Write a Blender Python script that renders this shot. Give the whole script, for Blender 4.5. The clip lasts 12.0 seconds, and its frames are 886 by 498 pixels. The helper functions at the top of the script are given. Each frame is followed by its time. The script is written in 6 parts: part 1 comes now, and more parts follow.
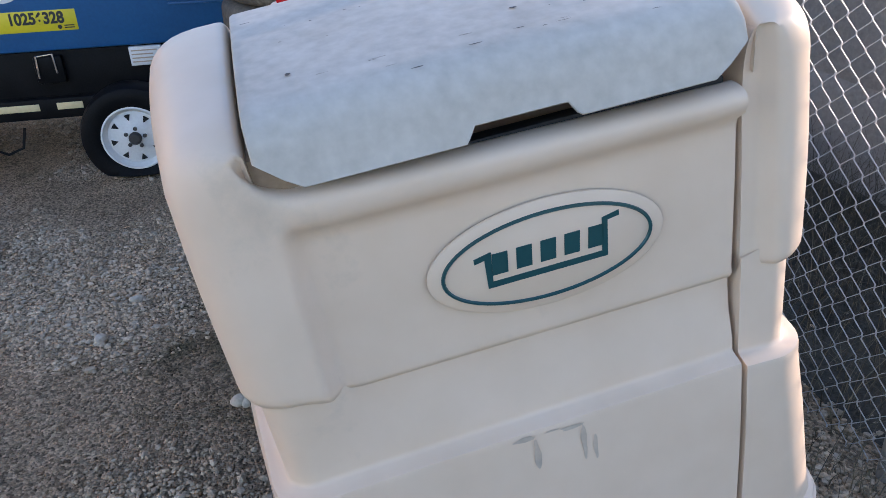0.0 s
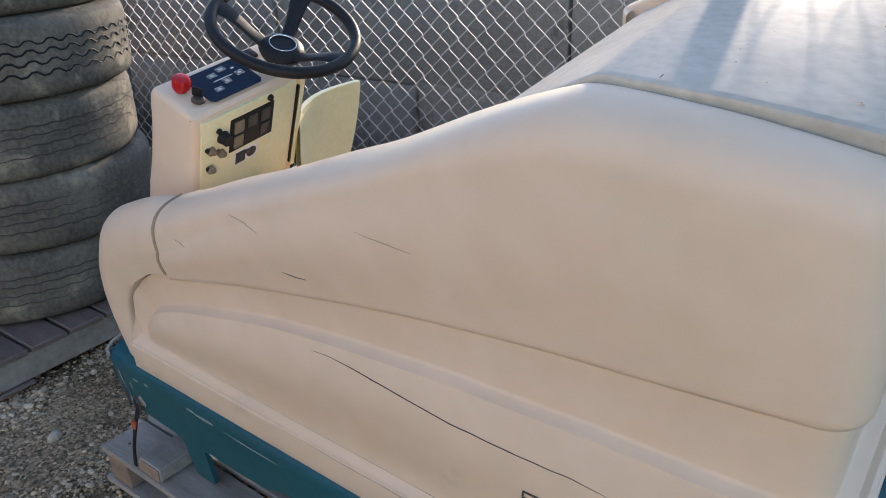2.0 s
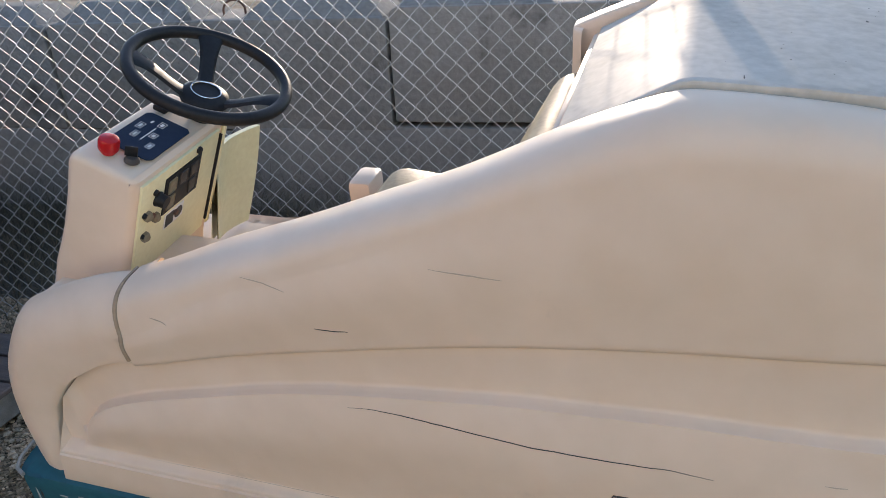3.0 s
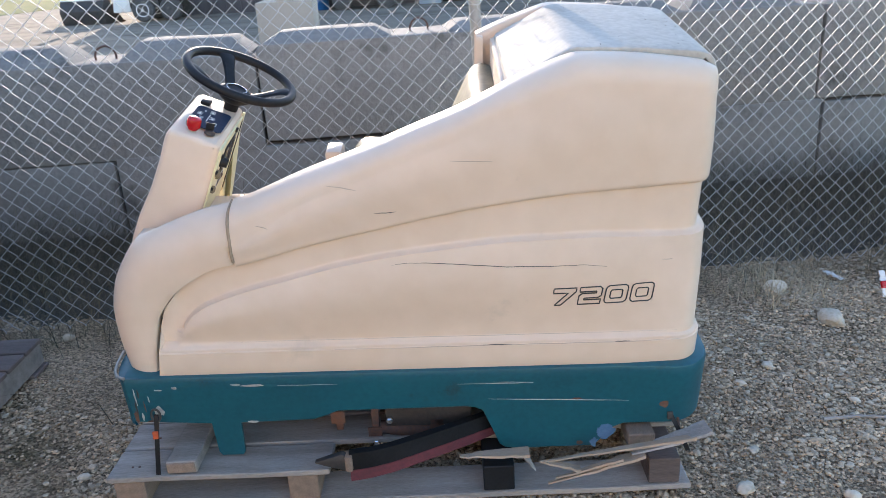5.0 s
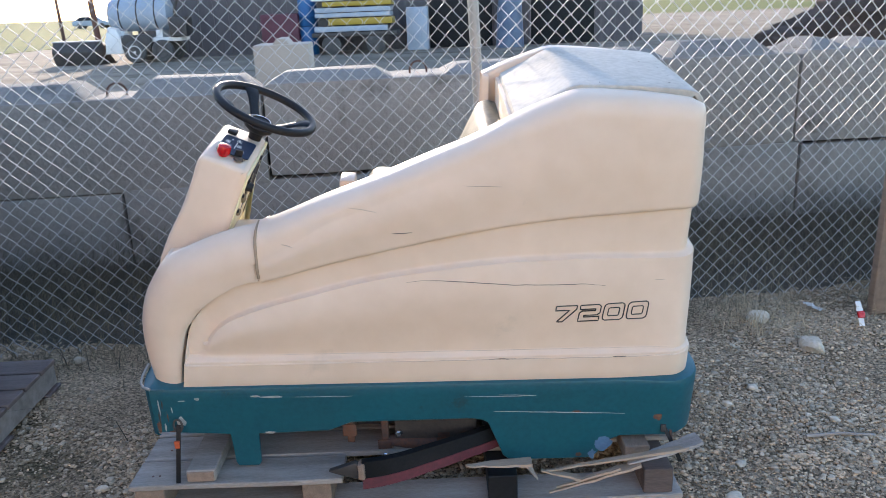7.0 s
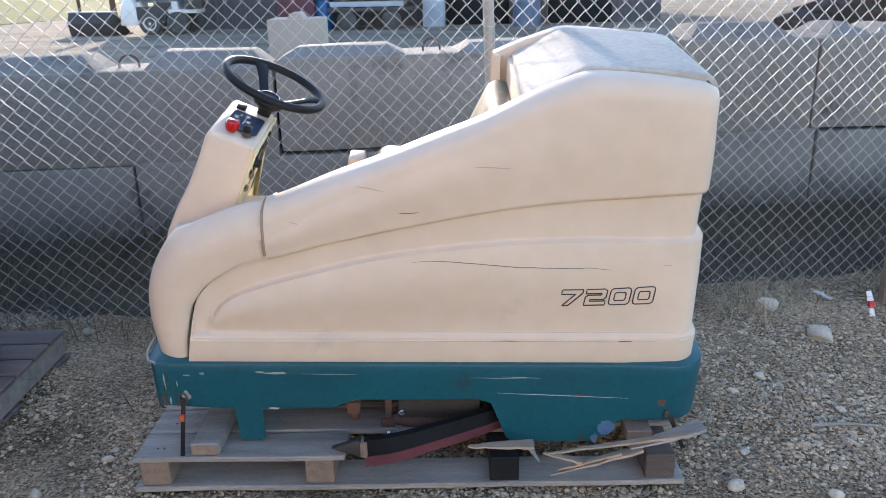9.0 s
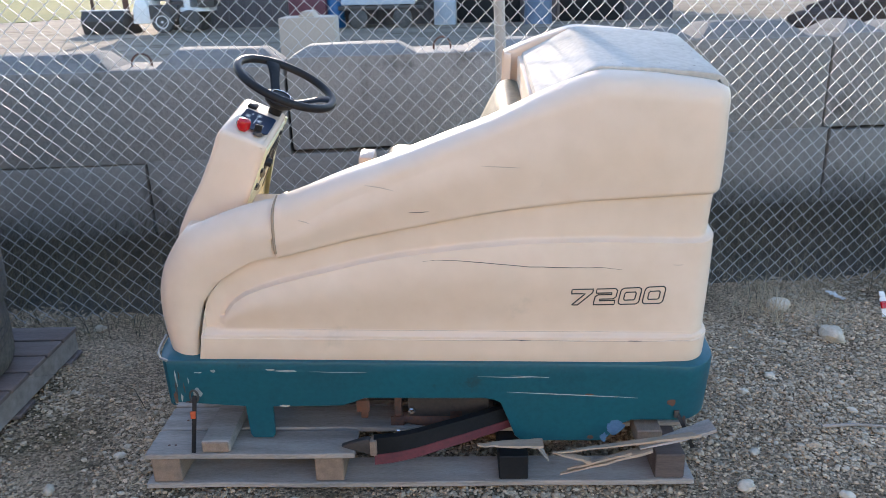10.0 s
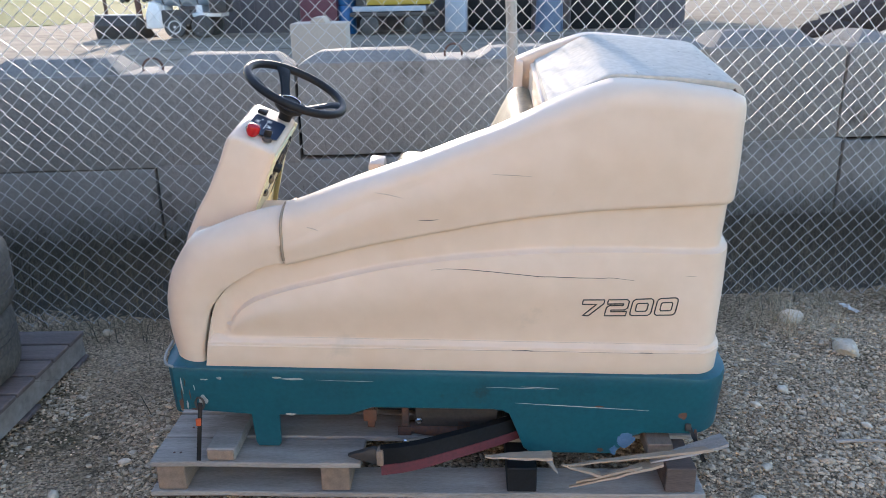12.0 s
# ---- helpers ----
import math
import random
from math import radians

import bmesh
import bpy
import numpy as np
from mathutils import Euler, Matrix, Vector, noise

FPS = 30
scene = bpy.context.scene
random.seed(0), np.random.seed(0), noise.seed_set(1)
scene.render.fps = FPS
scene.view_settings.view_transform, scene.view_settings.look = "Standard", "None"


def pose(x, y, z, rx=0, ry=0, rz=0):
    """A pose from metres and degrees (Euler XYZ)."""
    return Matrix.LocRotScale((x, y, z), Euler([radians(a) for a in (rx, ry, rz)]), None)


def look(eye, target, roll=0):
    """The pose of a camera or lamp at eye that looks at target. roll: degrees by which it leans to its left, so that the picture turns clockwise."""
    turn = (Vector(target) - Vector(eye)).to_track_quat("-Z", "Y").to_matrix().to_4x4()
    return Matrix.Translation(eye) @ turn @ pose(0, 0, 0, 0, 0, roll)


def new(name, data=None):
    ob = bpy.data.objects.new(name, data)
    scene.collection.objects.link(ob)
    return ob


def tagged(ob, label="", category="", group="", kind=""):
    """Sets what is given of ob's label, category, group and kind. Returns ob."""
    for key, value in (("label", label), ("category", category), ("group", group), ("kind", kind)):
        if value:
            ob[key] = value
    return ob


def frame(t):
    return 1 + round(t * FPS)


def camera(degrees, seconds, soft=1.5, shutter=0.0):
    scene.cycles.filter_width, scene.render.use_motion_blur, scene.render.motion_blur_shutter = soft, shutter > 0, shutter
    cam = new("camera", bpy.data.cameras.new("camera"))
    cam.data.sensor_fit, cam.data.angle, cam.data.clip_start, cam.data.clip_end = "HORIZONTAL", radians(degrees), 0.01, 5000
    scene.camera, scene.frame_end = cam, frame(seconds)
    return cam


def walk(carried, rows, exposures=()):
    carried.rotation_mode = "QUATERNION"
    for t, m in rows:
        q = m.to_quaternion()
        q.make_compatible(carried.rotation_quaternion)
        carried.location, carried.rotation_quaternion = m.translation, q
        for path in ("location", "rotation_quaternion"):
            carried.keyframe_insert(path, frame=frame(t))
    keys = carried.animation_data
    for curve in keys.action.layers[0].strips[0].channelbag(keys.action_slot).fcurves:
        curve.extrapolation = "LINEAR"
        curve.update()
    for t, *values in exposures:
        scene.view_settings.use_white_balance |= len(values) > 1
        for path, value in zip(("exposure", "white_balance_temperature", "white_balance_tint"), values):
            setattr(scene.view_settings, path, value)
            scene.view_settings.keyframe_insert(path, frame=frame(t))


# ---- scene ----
cam = camera(59.5, 12.0, soft=0.85)
PATH = [
    (0, (2.271, 0.14, 1.424), (0.531, 0.459, 0.49), -1.9),
    (0.3, (2.249, -0.044, 1.444), (0.547, 0.45, 0.516), -1.7),
    (0.5, (2.225, -0.135, 1.452), (0.56, 0.487, 0.535), -1.4),
    (1, (2.057, -0.289, 1.427), (0.514, 0.61, 0.527), -1.2),
    (1.5, (1.89, -0.504, 1.419), (0.509, 0.643, 0.538), -1.4),
    (2, (1.702, -0.72, 1.443), (0.527, 0.654, 0.589), -1.6),
    (2.5, (1.485, -0.787, 1.445), (0.576, 0.796, 0.627), -2.0),
    (2.7, (1.406, -0.828, 1.441), (0.597, 0.81, 0.628), -2.4),
    (4.3, (1.147, -1.549, 1.453), (0.955, 0.305, 0.726), -3.0),
    (4.5, (1.093, -1.662, 1.453), (0.922, 0.195, 0.73), -3.1),
    (5, (1.056, -1.851, 1.467), (0.931, 0.015, 0.757), -3.3),
    (5.5, (1.112, -1.951, 1.456), (1.012, -0.074, 0.773), -3.3),
    (6, (1.041, -1.999, 1.466), (0.952, -0.109, 0.818), -3.1),
    (6.5, (0.989, -2.019, 1.471), (0.906, -0.118, 0.854), -2.8),
    (7, (0.987, -2.026, 1.463), (0.908, -0.121, 0.857), -2.3),
    (9, (1.0, -2.015, 1.465), (0.891, -0.129, 0.808), -1.3),
    (9.5, (0.999, -2.02, 1.469), (0.874, -0.136, 0.808), -1.4),
    (10, (1.002, -2.018, 1.469), (0.866, -0.136, 0.808), -1.4),
    (10.5, (0.994, -2.009, 1.465), (0.849, -0.126, 0.807), -1.2),
    (11, (0.988, -2.009, 1.467), (0.838, -0.124, 0.814), -1.1),
    (11.5, (0.997, -1.998, 1.466), (0.842, -0.112, 0.818), -1.0),
    (12, (0.997, -1.993, 1.466), (0.839, -0.106, 0.821), -1.0),
]
walk(cam, [(t, look(eye, target, roll)) for t, eye, target, roll in PATH], [(0, 1.8, 6650, 24), (0.5, 1.98, 6750, 24), (1, 1.95, 6850, 23), (1.5, 1.71, 6950, 20), (2, 1.6, 7050, 18), (2.7, 1.52, 7100, 18), (4.3, 2.02, 6700, 18), (5, 2.12, 6680, 18), (6, 2.08, 6650, 18), (12, 2.07, 6600, 18)])

# ---- world and sun ----
SUN_TRAVEL = Vector((0.255 * math.cos(radians(13.5)), -0.967 * math.cos(radians(13.5)), -math.sin(radians(13.5))))
world = bpy.data.worlds.new("sky")
scene.world = world
world.use_nodes = True
wn = world.node_tree.nodes
sky = wn.new("ShaderNodeTexSky")
sky.sky_type = "NISHITA"
sky.sun_disc = False
sky.sun_elevation = radians(13.5)
sky.dust_density = 0.4
sky.ozone_density = 2.2
sky.sun_rotation = math.atan2(-SUN_TRAVEL.x, -SUN_TRAVEL.y)
wn["Background"].inputs["Strength"].default_value = 0.15
world.node_tree.links.new(sky.outputs["Color"], wn["Background"].inputs["Color"])
sun = new("sun", bpy.data.lights.new("sun", "SUN"))
sun.data.energy = 2.1
sun.data.angle = radians(0.5)
sun.data.color = (1.0, 0.89, 0.73)
sun.rotation_euler = SUN_TRAVEL.to_track_quat("-Z", "Y").to_euler()

# ---- materials ----


def surface(name, c1, c2, rough=0.6, scale=4.0, fine=60.0, bump=0.1, metal=0.0, stretch=(1, 1, 1), dirt=None, dirt_at=0.62,
            dirt_scale=7.0, spread=0.0, rough_var=0.12, dist=0.002, spec=0.5):
    """Two tones mixed by coarse and fine noise, an optional third tone in patches, fine relief, varied gloss."""
    m = bpy.data.materials.new(name)
    m.use_nodes = True
    t = m.node_tree
    n, k = t.nodes, t.links
    bsdf = n["Principled BSDF"]
    co = n.new("ShaderNodeTexCoord")
    mp = n.new("ShaderNodeMapping")
    mp.inputs["Scale"].default_value = stretch
    k.new(co.outputs["Object"], mp.inputs["Vector"])
    a = n.new("ShaderNodeTexNoise")
    a.inputs["Scale"].default_value = scale
    a.inputs["Detail"].default_value = 6
    b = n.new("ShaderNodeTexNoise")
    b.inputs["Scale"].default_value = fine
    b.inputs["Detail"].default_value = 4
    for q in (a, b):
        k.new(mp.outputs["Vector"], q.inputs["Vector"])
    mix = n.new("ShaderNodeMix")
    mix.data_type = "RGBA"
    mix.inputs["A"].default_value = (*c1, 1)
    mix.inputs["B"].default_value = (*c2, 1)
    avg = n.new("ShaderNodeMath")
    avg.operation = "MULTIPLY_ADD"
    avg.inputs[1].default_value = 0.45
    k.new(b.outputs["Fac"], avg.inputs[0])
    sc = n.new("ShaderNodeMath")
    sc.operation = "MULTIPLY"
    sc.inputs[1].default_value = 0.55
    k.new(a.outputs["Fac"], sc.inputs[0])
    k.new(sc.outputs[0], avg.inputs[2])
    rng = n.new("ShaderNodeMapRange")
    rng.inputs["From Min"].default_value = 0.36
    rng.inputs["From Max"].default_value = 0.64
    k.new(avg.outputs[0], rng.inputs["Value"])
    k.new(rng.outputs["Result"], mix.inputs["Factor"])
    colour = mix.outputs["Result"]
    if dirt:
        d = n.new("ShaderNodeTexNoise")
        d.inputs["Scale"].default_value = dirt_scale
        d.inputs["Detail"].default_value = 8
        d.inputs["Roughness"].default_value = 0.68
        k.new(mp.outputs["Vector"], d.inputs["Vector"])
        dr = n.new("ShaderNodeMapRange")
        dr.inputs["From Min"].default_value = dirt_at
        dr.inputs["From Max"].default_value = dirt_at + 0.12
        k.new(d.outputs["Fac"], dr.inputs["Value"])
        m2 = n.new("ShaderNodeMix")
        m2.data_type = "RGBA"
        m2.inputs["B"].default_value = (*dirt, 1)
        k.new(dr.outputs["Result"], m2.inputs["Factor"])
        k.new(colour, m2.inputs["A"])
        colour = m2.outputs["Result"]
    if spread:
        info = n.new("ShaderNodeObjectInfo")
        geo = n.new("ShaderNodeNewGeometry")
        add = n.new("ShaderNodeMath")
        add.operation = "ADD"
        k.new(info.outputs["Random"], add.inputs[0])
        k.new(geo.outputs["Random Per Island"], add.inputs[1])
        vr = n.new("ShaderNodeMapRange")
        vr.inputs["From Max"].default_value = 2.0
        vr.inputs["To Min"].default_value = 1 - spread
        vr.inputs["To Max"].default_value = 1 + spread
        k.new(add.outputs[0], vr.inputs["Value"])
        hsv = n.new("ShaderNodeHueSaturation")
        k.new(vr.outputs["Result"], hsv.inputs["Value"])
        k.new(colour, hsv.inputs["Color"])
        colour = hsv.outputs["Color"]
    k.new(colour, bsdf.inputs["Base Color"])
    rr = n.new("ShaderNodeMapRange")
    rr.inputs["To Min"].default_value = max(0.03, rough - rough_var)
    rr.inputs["To Max"].default_value = min(1.0, rough + rough_var)
    k.new(a.outputs["Fac"], rr.inputs["Value"])
    k.new(rr.outputs["Result"], bsdf.inputs["Roughness"])
    bsdf.inputs["Metallic"].default_value = metal
    bsdf.inputs["Specular IOR Level"].default_value = spec
    if bump:
        bp = n.new("ShaderNodeBump")
        bp.inputs["Strength"].default_value = bump
        bp.inputs["Distance"].default_value = dist
        k.new(b.outputs["Fac"], bp.inputs["Height"])
        k.new(bp.outputs["Normal"], bsdf.inputs["Normal"])
    return m


CREAM = surface("cream_plastic", (0.755, 0.60, 0.465), (0.695, 0.543, 0.408), 0.36, 2.4, 14, 0.02, dirt=(0.585, 0.475, 0.365), dirt_at=0.64, dirt_scale=3.0, spec=0.12)
# The two tones cover weathering and also stand in for reflected streaks of light.
LIDMAT = surface("weathered_cream_plastic", (0.575, 0.535, 0.47), (0.43, 0.40, 0.345), 0.6, 4.5, 60, 0.10, spec=0.02, dirt=(0.33, 0.295, 0.245), dirt_at=0.64, dirt_scale=9)
YELLOWED = surface("yellowed_plastic", (0.76, 0.72, 0.46), (0.68, 0.63, 0.38), 0.42, 5, 80, 0.1, dirt=(0.40, 0.31, 0.16), dirt_at=0.67, dirt_scale=12)
# Brown of the dirty hood joint, also the shade colour under the lid corner.
JOINT_DIRT_SHADE = surface("joint_dirt_and_shade", (0.40, 0.295, 0.205), (0.29, 0.21, 0.145), 0.8, 20, 120, 0.2, spec=0.1)
TEAL = surface("teal_paint", (0.006, 0.100, 0.130), (0.0045, 0.072, 0.096), 0.40, 3, 70, 0.12, dirt=(0.03, 0.035, 0.03), dirt_at=0.64, dirt_scale=6)
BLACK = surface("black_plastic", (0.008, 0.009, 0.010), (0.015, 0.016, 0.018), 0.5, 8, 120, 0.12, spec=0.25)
BLACKSTEEL = surface("black_painted_steel", (0.006, 0.0065, 0.007), (0.011, 0.011, 0.012), 0.45, 8, 120, 0.12, spec=0.08)
TYRE = surface("dusty_tyre_rubber", (0.065, 0.061, 0.055), (0.16, 0.146, 0.118), 0.75, 5, 70, 0.4, dirt=(0.27, 0.242, 0.185), dirt_at=0.55, dirt_scale=6, spec=0.2)
RUBBER = surface("black_rubber", (0.042, 0.041, 0.040), (0.088, 0.083, 0.077), 0.7, 6, 90, 0.3, dirt=(0.15, 0.135, 0.11), dirt_at=0.55, dirt_scale=8)
NAVY = surface("navy_membrane", (0.010, 0.022, 0.045), (0.014, 0.028, 0.055), 0.6, 8, 90, 0.03, spec=0.15)
INK = surface("dark_green_ink", (0.004, 0.060, 0.068), (0.006, 0.072, 0.078), 0.4, 8, 90, 0.0)
LINE = surface("black_ink", (0.02, 0.02, 0.022), (0.03, 0.03, 0.032), 0.5, 8, 90, 0.0)
WHITE = surface("white_paint", (0.78, 0.78, 0.76), (0.68, 0.68, 0.66), 0.45, 8, 90, 0.05, dirt=(0.35, 0.30, 0.25), dirt_at=0.66)
RED = surface("red_plastic", (0.52, 0.010, 0.012), (0.44, 0.008, 0.012), 0.28, 8, 90, 0.03)
STEEL = surface("galvanised_steel", (0.58, 0.58, 0.565), (0.44, 0.44, 0.43), 0.5, 10, 120, 0.15, metal=0.25)
POSTSTEEL = surface("dull_galvanised_pipe", (0.36, 0.345, 0.31), (0.27, 0.26, 0.235), 0.55, 6, 90, 0.15, metal=0.2)
CHROME = surface("bright_steel", (0.75, 0.75, 0.74), (0.65, 0.65, 0.64), 0.22, 10, 120, 0.1, metal=1.0)
RUST = surface("rusty_steel", (0.16, 0.07, 0.04), (0.07, 0.05, 0.045), 0.75, 14, 90, 0.4)
GREASE = surface("greasy_steel", (0.035, 0.033, 0.032), (0.065, 0.055, 0.048), 0.6, 9, 80, 0.4)
WOOD = surface("weathered_pallet_wood", (0.35, 0.315, 0.28), (0.20, 0.178, 0.155), 0.8, 3, 55, 0.6, stretch=(1.0, 9, 9), dirt=(0.09, 0.075, 0.065), dirt_at=0.63, dirt_scale=4, spread=0.25)
ENDWOOD = surface("sawn_pallet_wood", (0.285, 0.205, 0.15), (0.185, 0.135, 0.10), 0.8, 6, 60, 0.5, stretch=(6, 1, 6), spread=0.2)
SPLINTER = surface("fresh_split_wood", (0.43, 0.33, 0.24), (0.30, 0.225, 0.16), 0.75, 6, 70, 0.6, stretch=(1, 10, 10))
DARKWOOD = surface("dark_stained_pallet_wood", (0.16, 0.122, 0.108), (0.085, 0.066, 0.06), 0.8, 3, 55, 0.6, stretch=(1, 9, 9), spread=0.25)
CONCRETE = surface("cast_concrete", (0.285, 0.27, 0.245), (0.195, 0.185, 0.166), 0.9, 1.6, 45, 0.9, dirt=(0.11, 0.10, 0.088), dirt_at=0.57, dirt_scale=2.6, spread=0.12, dist=0.006, spec=0.1)
TANCONCRETE = surface("tan_concrete", (0.46, 0.39, 0.31), (0.38, 0.32, 0.26), 0.9, 1.6, 45, 0.4)
TANWALL = surface("tan_render", (0.66, 0.50, 0.35), (0.58, 0.44, 0.30), 0.9, 0.8, 20, 0.3, spec=0.1)
VINYL = surface("beige_vinyl", (0.25, 0.215, 0.15), (0.17, 0.145, 0.10), 0.45, 6, 90, 0.2, dirt=(0.10, 0.085, 0.06), dirt_at=0.62, dirt_scale=9, spec=0.06)
BLUE = surface("blue_sheet_metal", (0.007, 0.112, 0.285), (0.006, 0.088, 0.235), 0.42, 4, 70, 0.08)
BLUEGREY = surface("blue_scuff", (0.10, 0.20, 0.34), (0.06, 0.15, 0.26), 0.5, 25, 120, 0.1)
YELLOW = surface("yellow_label", (0.72, 0.60, 0.02), (0.66, 0.54, 0.02), 0.4, 10, 80, 0.0)
ROCK = surface("pale_stone", (0.50, 0.44, 0.35), (0.33, 0.28, 0.21), 0.85, 9, 70, 0.4, spread=0.45)
GRAVEL = surface("gravel_stone", (0.60, 0.50, 0.375), (0.34, 0.27, 0.19), 0.8, 30, 160, 0.3, spec=0.2, spread=0.5)
FINEGRAVEL = surface("fine_gravel_stone", (0.66, 0.52, 0.365), (0.36, 0.265, 0.17), 0.85, 9, 120, 0.3, spec=0.15, spread=0.65)
REEDS = surface("dry_grass", (0.25, 0.21, 0.135), (0.12, 0.10, 0.062), 0.8, 12, 60, 0.2, spread=0.4)
STRAW = surface("dry_straw", (0.48, 0.38, 0.25), (0.30, 0.235, 0.15), 0.8, 12, 60, 0.2, spread=0.4)
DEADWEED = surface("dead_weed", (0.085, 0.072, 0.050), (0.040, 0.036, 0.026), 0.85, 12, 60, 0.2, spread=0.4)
LEAFLITTER = surface("leaf_litter", (0.10, 0.086, 0.060), (0.036, 0.033, 0.026), 0.95, 5, 70, 1.0, dirt=(0.13, 0.105, 0.065), dirt_at=0.60, dirt_scale=14, dist=0.02)


def ground_material():
    m = surface("gravel_dirt", (0.47, 0.355, 0.24), (0.235, 0.172, 0.112), 0.92, 1.7, 85, 1.0, dirt=(0.088, 0.078, 0.042), dirt_at=0.55, dirt_scale=1.5, dist=0.03, spec=0.1)
    # small stones pressed into the dirt: cells of differing tone and height
    t = m.node_tree
    n, k = t.nodes, t.links
    bsdf = n["Principled BSDF"]
    co = n["Texture Coordinate"]
    cell = n.new("ShaderNodeTexVoronoi")
    cell.inputs["Scale"].default_value = 125
    k.new(co.outputs["Object"], cell.inputs["Vector"])
    grey = n.new("ShaderNodeSeparateColor")
    k.new(cell.outputs["Color"], grey.inputs["Color"])
    tone = n.new("ShaderNodeMapRange")
    tone.inputs["To Min"].default_value = 0.45
    tone.inputs["To Max"].default_value = 1.75
    k.new(grey.outputs["Red"], tone.inputs["Value"])
    hsv = n.new("ShaderNodeHueSaturation")
    k.new(tone.outputs["Result"], hsv.inputs["Value"])
    k.new(bsdf.inputs["Base Color"].links[0].from_socket, hsv.inputs["Color"])
    k.new(hsv.outputs["Color"], bsdf.inputs["Base Color"])
    bp = n.new("ShaderNodeBump")
    bp.invert = True
    bp.inputs["Strength"].default_value = 0.9
    bp.inputs["Distance"].default_value = 0.008
    k.new(cell.outputs["Distance"], bp.inputs["Height"])
    k.new(n["Bump"].outputs["Normal"], bp.inputs["Normal"])
    k.new(bp.outputs["Normal"], bsdf.inputs["Normal"])
    return m


DIRT = ground_material()
GRASS = surface("meadow", (0.10, 0.125, 0.038), (0.165, 0.155, 0.055), 0.9, 0.5, 9, 0.1, spec=0.05)
YARD = surface("pale_yard_gravel", (0.34, 0.285, 0.22), (0.20, 0.165, 0.125), 0.92, 0.35, 9, 0.4, dist=0.03, spec=0.05, dirt=(0.13, 0.105, 0.075), dirt_at=0.54, dirt_scale=0.5, stretch=(1, 2.2, 1))

# ---- building tools ----


def part(name, bm, material, parent=None, label="", smooth=40):
    """Links a bmesh as one mesh object, under a thing or a part."""
    bmesh.ops.recalc_face_normals(bm, faces=bm.faces)
    if smooth:
        for f in bm.faces:
            f.smooth = True
        for e in bm.edges:
            if len(e.link_faces) == 2 and e.calc_face_angle(0) > radians(smooth):
                e.smooth = False
    me = bpy.data.meshes.new(name)
    bm.to_mesh(me)
    bm.free()
    me.materials.append(material)
    ob = new(name, me)
    ob.parent = parent
    if label:
        tagged(ob, label=label)
    return ob


def thing(name, m, label, category, group="", kind=""):
    ob = new(name)
    ob.matrix_world = m
    ob.empty_display_size = 0.1
    return tagged(ob, label, category, group, kind)


def box(bm, lo, hi, bevel=0.0, m=None, seg=2):
    """An upright box between two corners, optionally bevelled, then moved by m."""
    t = bmesh.new()
    size = [b - a for a, b in zip(lo, hi)]
    mid = [(a + b) / 2 for a, b in zip(lo, hi)]
    bmesh.ops.create_cube(t, size=1, matrix=Matrix.Translation(mid) @ Matrix.Diagonal((*size, 1)))
    if bevel:
        bmesh.ops.bevel(t, geom=t.edges, offset=bevel, segments=seg, affect="EDGES", profile=0.5)
    merge(bm, t, m)


def merge(bm, t, m=None):
    if m is not None:
        bmesh.ops.transform(t, matrix=m, verts=t.verts)
    seen = {v: bm.verts.new(v.co) for v in t.verts}
    for f in t.faces:
        bm.faces.new([seen[v] for v in f.verts])
    t.free()


def prism(bm, outline, axis, a, b, bevel=0.0, m=None, seg=2):
    """A flat outline drawn in two axes and stretched along the third from a to b."""
    t = bmesh.new()
    place = {"x": lambda p, h: (h, p[0], p[1]), "y": lambda p, h: (p[0], h, p[1]), "z": lambda p, h: (p[0], p[1], h)}[axis]
    low = [t.verts.new(place(p, a)) for p in outline]
    top = [t.verts.new(place(p, b)) for p in outline]
    t.faces.new(low)
    t.faces.new(top[::-1])
    for i in range(len(outline)):
        j = (i + 1) % len(outline)
        t.faces.new([low[i], top[i], top[j], low[j]])
    bmesh.ops.recalc_face_normals(t, faces=t.faces)
    if bevel:
        bmesh.ops.bevel(t, geom=t.edges, offset=bevel, segments=seg, affect="EDGES", profile=0.5)
    merge(bm, t, m)


def sheet(bm, rows, close=False):
    """A skin over rows of points."""
    vs = [[bm.verts.new(p) for p in row] for row in rows]
    for r, s in zip(vs, vs[1:]):
        for i in range(len(r) - (0 if close else 1)):
            j = (i + 1) % len(r)
            bm.faces.new([r[i], r[j], s[j], s[i]])
    return vs


def lathe(bm, profile, n=32, m=None, cap=True):
    """A turned body: (radius, height) pairs round the z axis."""
    t = bmesh.new()
    rows = [[(r * math.cos(2 * math.pi * i / n), r * math.sin(2 * math.pi * i / n), h) for i in range(n)] for r, h in profile]
    vs = sheet(t, rows, close=True)
    if cap:
        for ring in (vs[0], vs[-1]):
            if profile[0 if ring is vs[0] else -1][0] > 1e-6:
                t.faces.new(ring)
    merge(bm, t, m)


